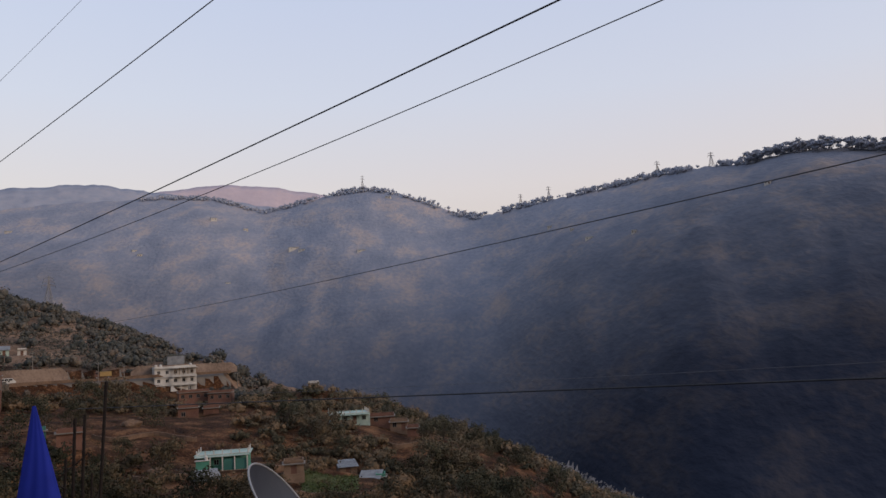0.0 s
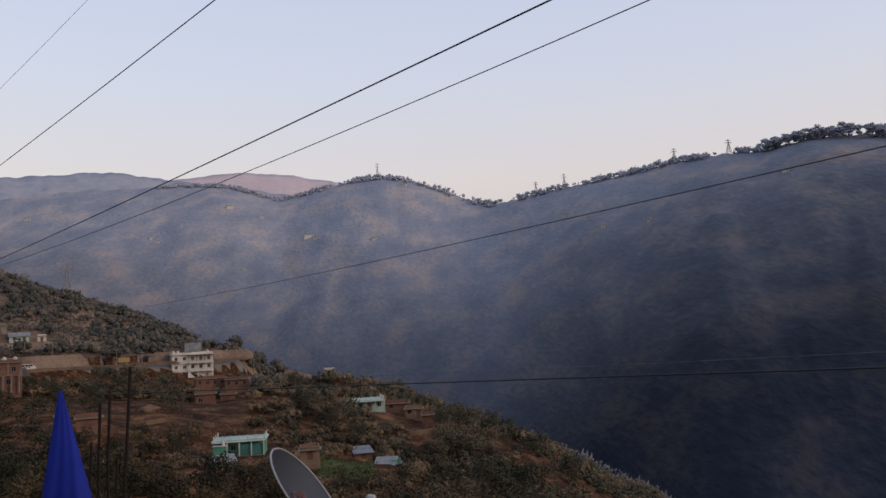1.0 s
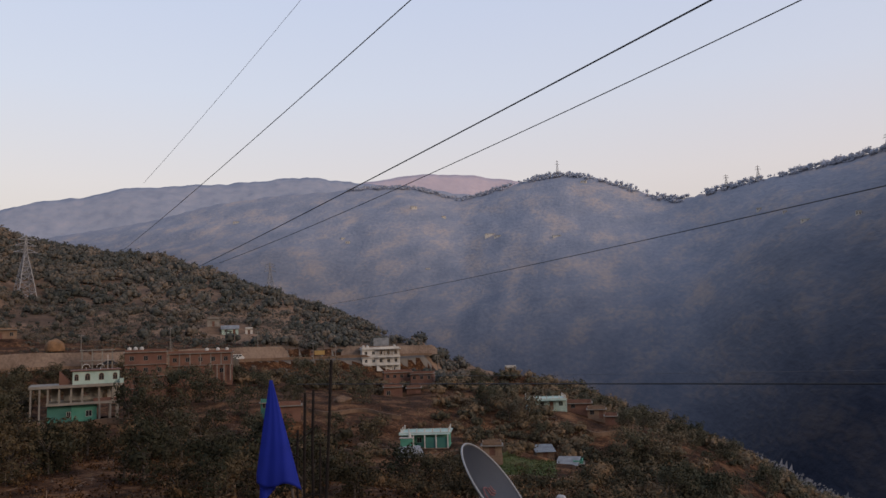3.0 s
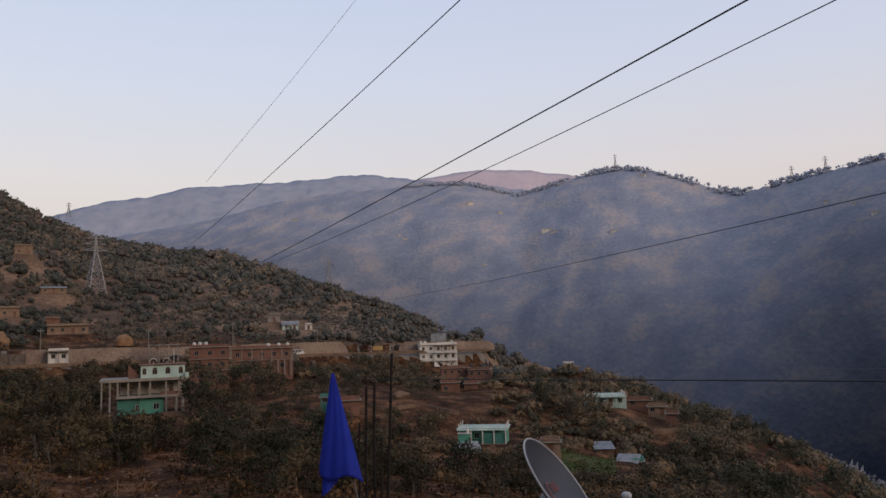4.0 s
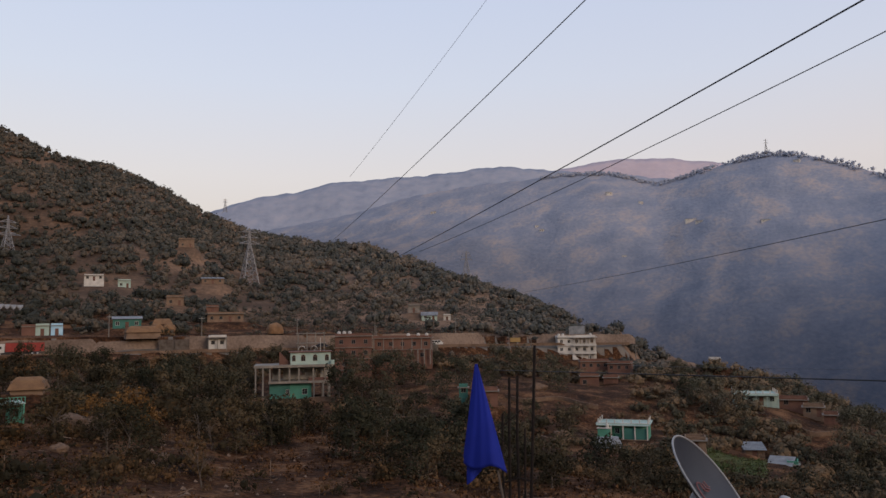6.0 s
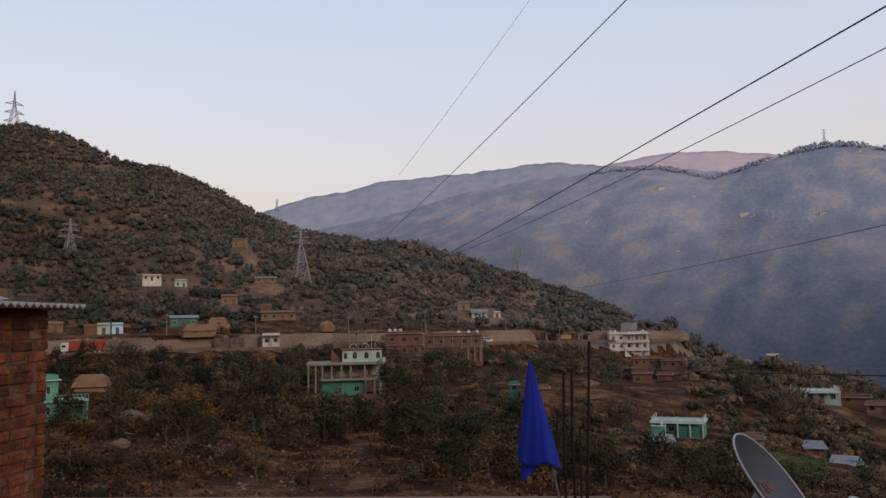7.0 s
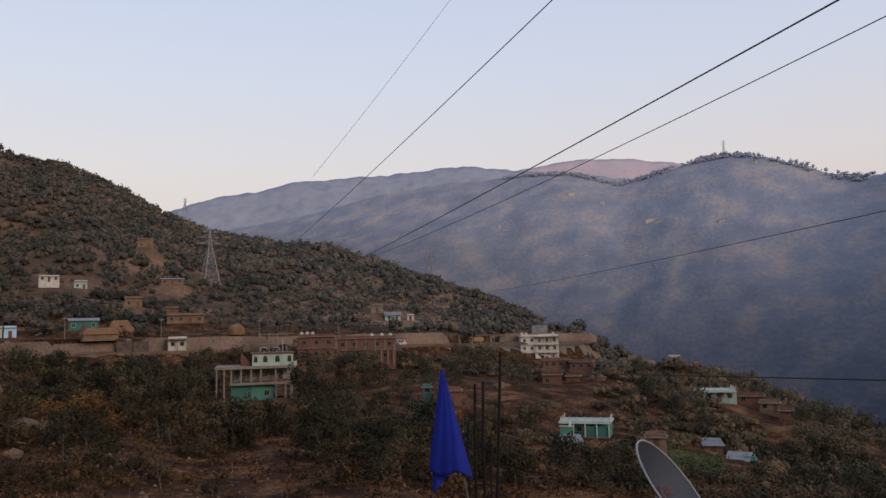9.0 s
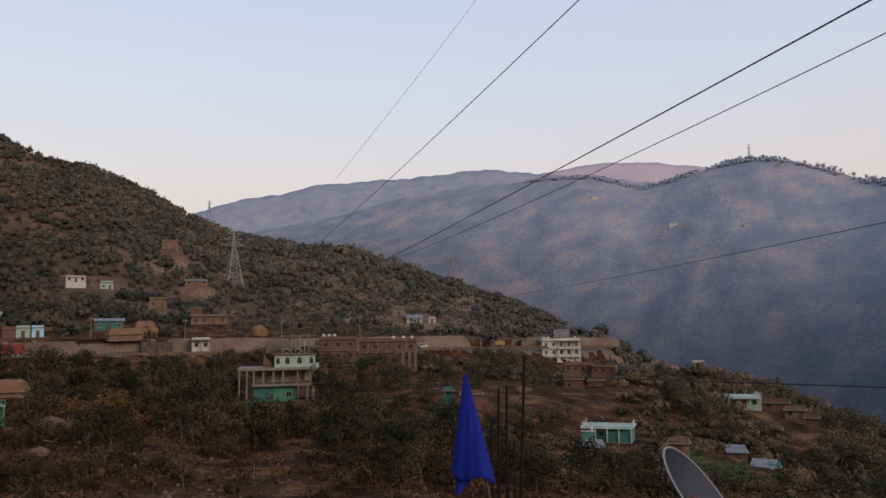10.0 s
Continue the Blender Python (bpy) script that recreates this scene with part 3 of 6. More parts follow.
def tank(parent, x, y, z, mat=None, s=1.0):
    bm = bmesh.new()
    tube(bm, [(x, y, z), (x, y, z + 1.0 * s), (x, y, z + 1.15 * s), (x, y, z + 1.2 * s), (x, y, z + 1.3 * s)], [0.5 * s, 0.5 * s, 0.4 * s, 0.18 * s, 0.17 * s], 12)
    return part("water_tank", bm, mat or WHITEWASH, parent, "round water tank on the roof")


def house(a, d, z, w, depth, storeys, mat, label, turn=0.0, roof="flat", storey=2.9, windows=2, trim=None, door=True, tanks=0,
          posts=0, group="houses on the slope", category="house", name="house", over=0.35, ledges=True, sink=2.5, wins=None):
    """A small house that faces the viewpoint, turned by some degrees; its base front centre is at azimuth a, distance d."""
    trim = trim or CONCRETE
    p = place(a, d, z)
    ob = thing(name, pose(p.x, p.y, p.z, 0, 0, -a + turn), label, category, group)
    h, x0, x1 = storey * storeys, -w / 2, w / 2
    front, side_holes = [], []
    for s in range(storeys):
        n = windows if wins is None else wins[s]
        for k in range(n):
            c = x0 + (k + 0.5) * w / n
            if s == 0 and door and k == n // 2:
                front.append((c - 0.5, c + 0.5, 0.0, 2.05))
            else:
                front.append((c - 0.55, c + 0.55, s * storey + 0.95, s * storey + 2.15))
        for k in range(max(1, int(depth / 4))):
            c = (k + 0.5) * depth / max(1, int(depth / 4))
            side_holes.append((c - 0.5, c + 0.5, s * storey + 0.95, s * storey + 2.15))
    part("wall", wall_bm(bmesh.new(), x0, x1, 0, h, 0, 0.25, front), mat, ob)
    part("wall", wall_bm(bmesh.new(), 0.25, depth - 0.25, 0, h, x1 - 0.25, x1, [q for q in side_holes if 0.3 < q[0] and q[1] < depth - 0.3], True), mat, ob)
    part("wall", wall_bm(bmesh.new(), 0.25, depth - 0.25, 0, h, x0, x0 + 0.25, [q for q in side_holes if 0.3 < q[0] and q[1] < depth - 0.3], True), mat, ob)
    box_part("wall", (x0, x1, depth - 0.25, depth, 0, h), mat, ob)
    box_part("plinth", (x0 - 0.1, x1 + 0.1, -0.1, depth + 0.1, -sink, 0.0), mat, ob)
    for q in front:
        if q[2] == 0.0:
            dr = box_part("door", (q[0], q[1], 0.08, 0.14, 0.0, 2.05), BROWNWALL, ob)
            box_part("handle", (q[1] - 0.16, q[1] - 0.1, 0.03, 0.08, 1.0, 1.12), STEEL, dr)
        else:
            window(ob, *q, 0.04, trim)
    for s in range(1, storeys):
        box_part("floor_slab", (x0 + 0.26, x1 - 0.26, 0.26, depth - 0.26, s * storey - 0.15, s * storey), CONCRETE, ob)
        if ledges:
            box_part("ledge", (x0 - 0.3, x1 + 0.3, -0.45, 0.0, s * storey - 0.12, s * storey + 0.02), trim, ob)
    if roof in ("flat", "balustrade"):
        box_part("roof", (x0 - over, x1 + over, -over - 0.2, depth + over, h, h + 0.18), trim, ob)
        if roof == "flat":
            bm = bmesh.new()
            for q in ((x0, x1, 0, 0.15), (x0, x1, depth - 0.15, depth), (x0, x0 + 0.15, 0.15, depth - 0.15), (x1 - 0.15, x1, 0.15, depth - 0.15)):
                bx(bm, *q, h + 0.18, h + 0.75)
            part("parapet", bm, mat, ob)
        else:
            n = max(4, int(w / 1.6))
            for k in range(n + 1):
                c = x0 + k * w / n
                box_part("balustrade_post", (c - 0.11, c + 0.11, -over, -over + 0.22, h + 0.18, h + 1.15), WHITEWASH, ob)
            m = max(2, int(depth / 2.2))
            for k in range(1, m + 1):
                c = -over + k * (depth + over) / m
                for xs in (x0, x1):
                    box_part("balustrade_post", (xs - 0.11, xs + 0.11, c - 0.11, c + 0.11, h + 0.18, h + 1.15), WHITEWASH, ob)
            box_part("parapet", (x0, x1, -over + 0.04, -over + 0.18, h + 0.18, h + 0.3), WHITEWASH, ob)
            box_part("top_rail", (x0, x1, -over + 0.06, -over + 0.16, h + 0.9, h + 0.98), PALEGREEN, ob)
            for xs in (x0, x1):
                box_part("parapet", (xs - 0.07, xs + 0.07, -over + 0.22, depth, h + 0.18, h + 0.34), WHITEWASH, ob)
    elif roof == "tin":
        bm = bmesh.new()
        n = 48
        rows = []
        for k in range(n + 1):
            u, up = x0 - over + k * (w + 2 * over) / n, (0.0, 0.05)[k % 2]
            rows.append([bm.verts.new(c) for c in ((u, -0.7, h + up), (u, depth + 0.4, h + 0.88 + up), (u, depth + 0.4, h + 0.92 + up), (u, -0.7, h + 0.04 + up))])
        for r0, r1 in zip(rows, rows[1:]):
            for i in range(4):
                bm.faces.new((r0[i], r0[(i + 1) % 4], r1[(i + 1) % 4], r1[i]))
        bm.faces.new(rows[0][::-1])
        bm.faces.new(rows[-1])
        part("roof", bm, TIN, ob, "weathered tin sheets")
    elif roof in ("thatch", "gable"):
        bm = bmesh.new()
        rise = 1.8 if roof == "thatch" else 1.5
        rings = []
        for s, zz in ((0, 0.0), (0.12, 0.22), (0.55, 0.8), (0.92, 1.05)):
            inset_x, inset_y = s * (0.22 * w if roof == "thatch" else 0.0), s * (depth / 2 + 0.4)
            rings.append([bm.verts.new(c) for c in ((x0 - over + inset_x, -0.6 + inset_y, h - 0.1 + zz * rise), (x1 + over - inset_x, -0.6 + inset_y, h - 0.1 + zz * rise),
                                                    (x1 + over - inset_x, depth + 0.6 - inset_y, h - 0.1 + zz * rise), (x0 - over + inset_x, depth + 0.6 - inset_y, h - 0.1 + zz * rise))])
        bm.faces.new(rings[0][::-1])
        bm.faces.new(rings[-1])
        for r0, r1 in zip(rings, rings[1:]):
            for k in range(4):
                bm.faces.new((r0[k], r0[(k + 1) % 4], r1[(k + 1) % 4], r1[k]))
        part("roof", bm, THATCH if roof == "thatch" else TIN, ob, "sagging thatch roof" if roof == "thatch" else "pitched tin roof")
    for k in range(posts):
        c = x0 + k * w / max(1, posts - 1)
        box_part("veranda_post", (c - 0.12, c + 0.12, -1.5, -1.26, -sink, h), trim, ob)
    if posts:
        box_part("veranda_slab", (x0 - 0.1, x1 + 0.1, -1.7, -0.11, h - 0.16, h - 0.01), trim, ob)
    for k in range(tanks):
        tank(ob, x0 + 1.0 + k * 1.5, depth * 0.5, h + 0.18)
    return ob


# ---- the roof terrace under the viewpoint ----
TERRACE = pose(0, 0, 0, 0, 0, 27.1)          # x along the parapet, y out over the valley
ROOF_Z, PARAPET_Z = -1.75, -1.0


def set_part(name, dims, mat, label, category, kind="structure"):
    ob = part(name, bx(bmesh.new(), *dims), mat, None)
    ob.matrix_basis = TERRACE
    return tagged(ob, label, category, kind=kind)


set_part("floor", (-3.38, 7, -5, 4.62, ROOF_Z - 0.18, ROOF_Z), CONCRETE, "worn grey concrete roof terrace", "roof terrace")
set_part("wall_house", (-3.3, 6.9, -4.9, 4.5, -12, ROOF_Z - 0.18), MUD, "plastered house wall below the roof terrace", "house wall")
set_part("parapet", (-2.8, 0.5, 4.5, 4.62, ROOF_Z, PARAPET_Z), MUD, "low weathered concrete parapet of the roof terrace", "parapet")

# brick stair room beside the terrace
WALL_X, WALL_Y, WALL_TOP = -3.42, 5.456, 0.12
stair = thing("brick_stair_room", TERRACE, "rough red brick stair room with a corrugated sheet roof", "outbuilding")
COURSE, BRICK_L, BRICK_H = 0.075, 0.228, 0.063
box_part("core", (WALL_X - 2.6, WALL_X - 0.012, -3.0, WALL_Y - 0.012, -4.0, WALL_TOP + 0.045), MORTAR, stair, "recessed mortar joints of a brick wall")
sheet = bmesh.new()
n_wave, x_a, x_b = 448, WALL_X - 2.9, WALL_X + 0.2
ys = [-3.4 + k * (WALL_Y + 0.15 + 3.4) / n_wave for k in range(n_wave + 1)]
lower, upper = [], []
for k, yy in enumerate(ys):
    wave = 0.013 * math.cos(2 * math.pi * k / 4)
    for xx, row in ((x_a, 0), (x_b, 1)):
        lift = 0.0 if row else 0.02
        lower.append(sheet.verts.new((xx, yy, WALL_TOP + 0.06 + lift + wave)))
        upper.append(sheet.verts.new((xx, yy, WALL_TOP + 0.074 + lift + wave)))
for k in range(n_wave):
    i = 2 * k
    sheet.faces.new((lower[i], lower[i + 1], lower[i + 3], lower[i + 2]))
    sheet.faces.new((upper[i], upper[i + 2], upper[i + 3], upper[i + 1]))
    sheet.faces.new((lower[i + 1], upper[i + 1], upper[i + 3], lower[i + 3]))
    sheet.faces.new((lower[i], lower[i + 2], upper[i + 2], upper[i]))
part("roof_sheet", sheet, ROOFSHEET, stair, "pale corrugated roof sheet")
for k in range(4):
    y0 = -2.6 + k * 2.2
    box_part("rafter", (x_a + 0.1, WALL_X + 0.02, y0, y0 + 0.08, WALL_TOP - 0.02, WALL_TOP + 0.035), BARK, stair)

# loose bricks and a flat stone that hold the roof sheet down
for x_, y_, turn_, tall_ in ((WALL_X - 0.2, 5.2, 24, 0.105), (WALL_X - 0.34, 4.92, 62, 0.1)):
    bm = bx(bmesh.new(), -0.057, 0.057, -0.115, 0.115, 0.0, tall_)
    bmesh.ops.bevel(bm, geom=bm.edges[:], offset=0.009, segments=2, affect="EDGES")
    for v in bm.verts:
        v.co += Vector(noise.noise_vector(v.co * 30)) * 0.004
    me = bpy.data.meshes.new("loose_brick")
    bm.to_mesh(me)
    bm.free()
    me.materials.append(ROCK)
    ob = new("loose_brick", me)
    ob.matrix_basis = TERRACE @ pose(x_, y_, WALL_TOP + 0.09, 0, 0, turn_)
    tagged(ob, "worn brown brick weighing down the corrugated roof sheet", "brick", "bricks on the roof sheet")
bm = bmesh.new()
bmesh.ops.create_icosphere(bm, subdivisions=3, radius=1.0)
for v in bm.verts:
    v.co = Vector((v.co.x * 0.1, v.co.y * 0.16, max(v.co.z, -0.4) * 0.03)) * (1 + 0.25 * noise.noise(v.co * 1.7))
me = bpy.data.meshes.new("flat_stone")
bm.to_mesh(me)
bm.free()
me.materials.append(ROOFSHEET)
ob = new("flat_stone", me)
ob.matrix_basis = TERRACE @ pose(WALL_X + 0.02, 4.76, WALL_TOP + 0.098)
tagged(ob, "flat pale stone lying on the corrugated roof sheet", "stone")

# ---- reinforcing bars, flag, dish ----
stub = thing("column_stub", pose(-1.76, 4.1, 0), "unfinished concrete column with rusty reinforcing bars", "column")
box_part("core", (-0.16, 0.16, -0.13, 0.17, ROOF_Z, -1.02), CONCRETE, stub)


def rebar(points, r=0.008):
    bm = bmesh.new()
    fine = []
    for p, q in zip(points, points[1:]):
        p, q = Vector(p), Vector(q)
        n = max(2, int((q - p).length / 0.02))
        fine += [p + (q - p) * k / n for k in range(n)]
    fine.append(Vector(points[-1]))
    tube(bm, fine, [r * (1.12 if k % 2 else 0.92) for k in range(len(fine))], 7)
    return part("rebar", bm, RUST, stub, "rusty reinforcing bar")


def local(x, y, z):
    return (x + 1.76, y - 4.1, z)


rebar([local(-1.702, 4.08, -1.1), local(-1.690, 4.13, -0.55), local(-1.689, 4.183, -0.118)], 0.0085)
rebar([local(-1.752, 4.05, -1.1), local(-1.772, 4.09, -0.6), local(-1.782, 4.137, -0.287)])
rebar([local(-1.800, 4.03, -1.1), local(-1.816, 4.08, -0.6), local(-1.825, 4.118, -0.299)])
rebar([local(-1.827, 4.01, -1.1), local(-1.848, 4.05, -0.7), local(-1.856, 4.084, -0.501)], 0.007)
rebar([local(-1.722, 4.06, -1.1), local(-1.733, 4.1, -0.8), local(-1.738, 4.123, -0.584)], 0.006)
rebar([local(-1.74, 4.10, -0.50), local(-1.751, 4.11, -0.477), local(-1.80, 4.07, -0.53), local(-1.891, 4.02, -0.608), local(-1.82, 4.03, -0.65)], 0.004)
rebar([local(-1.70, 4.07, -0.86), local(-1.75, 4.04, -0.84), local(-1.83, 4.0, -0.87), local(-1.79, 4.08, -0.86)], 0.004)

# the blue flag, furled round its leaning stick
flag = thing("flag", pose(0, 0, 0), "furled plain blue cloth flag on a thin leaning stick", "flag")
foot, tip = Vector((-1.722, 3.93, -1.3)), Vector((-1.954, 3.954, -0.214))
part("stick", tube(bmesh.new(), [foot, foot.lerp(tip, 0.5), tip], 0.007, 8), BARK, flag, "thin bare stick")
side, depth_way = Vector((0.9, 0.42, 0)).normalized(), Vector((-0.42, 0.9, 0)).normalized()
bm = bmesh.new()
rows_v = []
N_S, N_T = 34, 26
for layer in (0, 1):
    for i in range(N_S + 1):
        s = i / N_S
        line = []
        for j in range(N_T + 1):
            q = j / N_T
            # left edge hangs lower than the right one, which follows the stick
            right = tip.lerp(foot, 0.53 * s) + side * (0.008 + 0.045 * s)
            left = tip + Vector((0, 0, -0.545 * s)) - side * (0.008 + 0.072 * min(1, s * 1.1))
            p = left.lerp(right, q)
            fold = 0.007 * s * math.sin(q * 8.0 + 2.2 * s) + 0.004 * s * math.sin(q * 21 + 1 + 5 * s)
            belly = 0.018 + 0.05 * s * math.sin(math.pi * q)
            p = p - depth_way * (belly + fold) + depth_way * (0.004 * layer)
            p.z -= 0.02 * s * math.sin(q * 7)
            line.append(bm.verts.new(p))
        rows_v.append(line)
half = N_S + 1
for base in (0, half):
    for i in range(N_S):
        for j in range(N_T):
            bm.faces.new((rows_v[base + i][j], rows_v[base + i + 1][j], rows_v[base + i + 1][j + 1], rows_v[base + i][j + 1]))
for i in range(N_S):
    for j in (0, N_T):
        bm.faces.new((rows_v[i][j], rows_v[i + 1][j], rows_v[half + i + 1][j], rows_v[half + i][j]))
for j in range(N_T):
    bm.faces.new((rows_v[N_S][j], rows_v[N_S][j + 1], rows_v[half + N_S][j + 1], rows_v[half + N_S][j]))
cloth = part("cloth", bm, FLAGCLOTH, flag, "plain deep blue cloth")
for poly in cloth.data.polygons:
    poly.use_smooth = True
bm = bmesh.new()
corner = tip + Vector((0, 0, -0.53)) - side * 0.062
grid = []
for i in range(9):
    line = []
    for j in range(9):
        u, v = i / 8, j / 8
        p = corner + side * (0.11 * v * (1 - 0.25 * u) - 0.004 * u) + Vector((0, 0, 0.03 - 0.165 * u + 0.07 * u * v)) - depth_way * (0.008 + 0.02 * math.sin(5 * v) * (0.4 + u))
        line.append(bm.verts.new(p))
    grid.append(line)
for i in range(8):
    for j in range(8):
        bm.faces.new((grid[i][j], grid[i + 1][j], grid[i + 1][j + 1], grid[i][j + 1]))
bmesh.ops.solidify(bm, geom=bm.faces[:], thickness=0.003)
flap = part("hanging_corner", bm, FLAGCLOTH, flag, "loose hanging corner of blue cloth")
for poly in flap.data.polygons:
    poly.use_smooth = True

# satellite dish
DISH_C, DISH_N, DISH_UP = Vector((-0.724, 4.072, -0.808)), Vector((0.808, -0.044, 0.583)).normalized(), Vector((-0.542, -0.436, 0.718))
DISH_UP = (DISH_UP - DISH_N * DISH_UP.dot(DISH_N)).normalized()
DISH_R = DISH_UP.cross(DISH_N)
m_dish = Matrix((DISH_R, DISH_UP, DISH_N)).transposed().to_4x4()
m_dish.translation = DISH_C
dish = thing("satellite_dish", m_dish, "grey offset satellite dish with a pale rim, bracketed to the parapet", "satellite dish")
bm = bmesh.new()
R_D, rings = 0.29, []
for k in range(1, 13):
    r = R_D * k / 12
    rings.append([bm.verts.new((0.93 * r * math.cos(2 * math.pi * j / 56), r * math.sin(2 * math.pi * j / 56), -0.075 * (1 - (k / 12) ** 2))) for j in range(56)])
c0 = bm.verts.new((0, 0, -0.075))
for j in range(56):
    bm.faces.new((c0, rings[0][j], rings[0][(j + 1) % 56]))
for r0, r1 in zip(rings, rings[1:]):
    for j in range(56):
        bm.faces.new((r0[j], r1[j], r1[(j + 1) % 56], r0[(j + 1) % 56]))
bmesh.ops.solidify(bm, geom=bm.faces[:], thickness=0.006)
bowl = part("reflector", bm, DISHGREY, dish, "weathered grey reflector")
for poly in bowl.data.polygons:
    poly.use_smooth = True
bm = bmesh.new()
ring = [(0.93 * R_D * math.cos(2 * math.pi * j / 56), R_D * math.sin(2 * math.pi * j / 56), 0.0) for j in range(57)]
tube(bm, ring, 0.0055, 8)
part("rim", bm, DISHRIM, dish, "pale rolled rim")
bm = bmesh.new()
arc = [(0.02 + 0.055 * math.cos(t), -0.03 + 0.07 * math.sin(t), -0.062) for t in [0.6 + 0.25 * k for k in range(14)]]
tube(bm, arc, 0.004, 6)
for k, (xx, yy) in enumerate(((0.05, -0.02), (0.085, -0.035), (0.12, -0.05))):
    tube(bm, [(xx, yy + 0.03, -0.06), (xx - 0.012, yy, -0.06), (xx + 0.012, yy - 0.03, -0.058)], 0.004, 6)
part("faded_print", bm, LOGORED, dish, "faded red printed mark")
inv = m_dish.inverted()
lnb_at = inv @ Vector((-0.392, 4.001, -0.832))
bm = bmesh.new()
tube(bm, [Vector((0, -R_D, -0.02)), Vector((0.02, -R_D, 0.1)), lnb_at - Vector((0, 0.03, 0.02))], 0.011, 8)
part("feed_arm", bm, STEEL, dish, "steel feed arm")
bm = bmesh.new()
toward = (Vector((0, 0, -0.05)) - lnb_at).normalized()
tube(bm, [lnb_at - toward * 0.028, lnb_at - toward * 0.022, lnb_at, lnb_at + toward * 0.012, lnb_at + toward * 0.02], [0.009, 0.016, 0.02, 0.018, 0.009], 14)
part("feed_head", bm, LNBGREY, dish, "pale plastic feed head")
bm = bmesh.new()
base_top = inv @ (DISH_C - DISH_N * 0.09)
post_top, post_foot = inv @ (DISH_C - DISH_N * 0.14 + Vector((0, 0, -0.05))), inv @ Vector((DISH_C.x - 0.14, DISH_C.y + 0.02, ROOF_Z))
tube(bm, [base_top, post_top], 0.03, 10)
tube(bm, [post_top, post_foot], 0.02, 10)
part("mast", bm, STEEL, dish, "short steel mast")


# ---- overhead cables ----
def sighted(a, el, d):
    p = place(a, d)
    p.z = d * math.tan(radians(el))
    return p


def cable(far, near, d_far, d_near, sag, r, mat, label, reach_on=1.5):
    """A cable between two sight lines (azimuth, elevation) at their distances, running on past the near one."""
    p, q = sighted(*far, d_far), sighted(*near, d_near)
    bm = bmesh.new()
    points = []
    for k in range(61):
        s = reach_on * k / 60
        v = p + (q - p) * s
        v.z += sag * s * (1 - s)
        points.append(v)
    tube(bm, points, r, 6)
    me = bpy.data.meshes.new("power_cable")
    bm.to_mesh(me)
    bm.free()
    me.materials.append(mat)
    return tagged(new("power_cable", me), label, "cable", "overhead cables")


cable((-35.2, 11.0), (-24.26, 23.85), 40, 33.5, -0.39, 0.008, WIREGREY, "thin pale wire high overhead")
cable((-36.48, 6.35), (-15.87, 24.03), 36, 10.6, -0.29, 0.0085, CABLE, "dark overhead power cable above the valley")
cable((-35.05, 3.5), (10.27, 23.4), 24, 4.62, -0.23, 0.0062, CABLE, "thick twisted dark power cable overhead", 1.25)
cable((-30.1, 5.5), (17.86, 22.53), 24, 7.85, -0.5, 0.0065, CABLE, "slim dark overhead power cable")
cable((-22.6, 2.35), (30.94, 10.29), 45, 11.0, -0.6, 0.0085, CABLE, "dark cable crossing the far mountainside")
cable((-24.74, -3.28), (29.46, -3.82), 30, 10.05, 0.02, 0.0135, CABLE, "thick black cable below eye level")
cable((-16.0, -3.0), (29.56, -2.86), 60, 20, -0.25, 0.008, WIREGREY, "thin dark wire below eye level", 1.3)

# ---- vegetation ----
rng = np.random.default_rng(7)


def leaf_cloud(count, rx, ry, rz, size, lift, lobes=5, grounded=True):
    """Vertices of single-triangle leaf sprays spread in uneven lobes: (count, 3, 3)."""
    centres = rng.normal(0, 0.42, (lobes, 3)) * (rx, ry, rz * 0.8)
    pick = rng.integers(0, lobes, count)
    d = rng.normal(size=(count, 3))
    d /= np.linalg.norm(d, axis=1, keepdims=True)
    rad = rng.uniform(0.55, 1.0, (count, 1)) ** 0.5
    p = centres[pick] + d * rad * np.array([rx, ry, rz]) * 0.62
    p[:, 2] = np.abs(p[:, 2] + lift) if grounded else p[:, 2] + lift
    face = d + rng.normal(0, 0.4, (count, 3))
    u = np.cross(face, rng.normal(size=(count, 3)))
    u /= np.linalg.norm(u, axis=1, keepdims=True)
    v = np.cross(face, u)
    v /= np.linalg.norm(v, axis=1, keepdims=True)
    s = size * rng.uniform(0.6, 1.3, (count, 1))
    return np.stack([p - u * s, p + u * s * 0.6 + v * s * 0.8, p + u * s * 0.7 - v * s * 0.75], 1)


def keep_clear(a, d):
    """True where plants may stand: off the road, off houses and out of the sight lines to them."""
    ok = ~((np.abs(d - road_distance(a) + 4) < 8) & (road_weight(a) > 0.3))
    # bare cut earth below the balustraded house
    ok &= ~((np.abs(a + 19.5) < 2.4) & (np.abs(d - 126) < 13))
    for pa, pd, pz, pr, sight in PADS:
        da = np.abs(a - pa) * np.pi / 180 * pd
        ok &= ~((da < pr * 0.95) & (d > pd - sight) & (d < pd + pr * 1.8))
    return ok


def in_front(a, d, tall):
    """True where a plant so tall would stand before the walls of a house."""
    top = np.degrees(np.arctan2(hill_height(a, d) + tall, d))
    hit = np.zeros(len(a), bool)
    for pa, pd, pz, pr, sight in PADS:
        if sight > 12 and pd < 300:
            hit |= (np.abs(a - pa) < np.degrees(pr / pd) * 1.05) & (d < pd) & (top > math.degrees(math.atan2(pz + 0.6, pd)))
    return hit


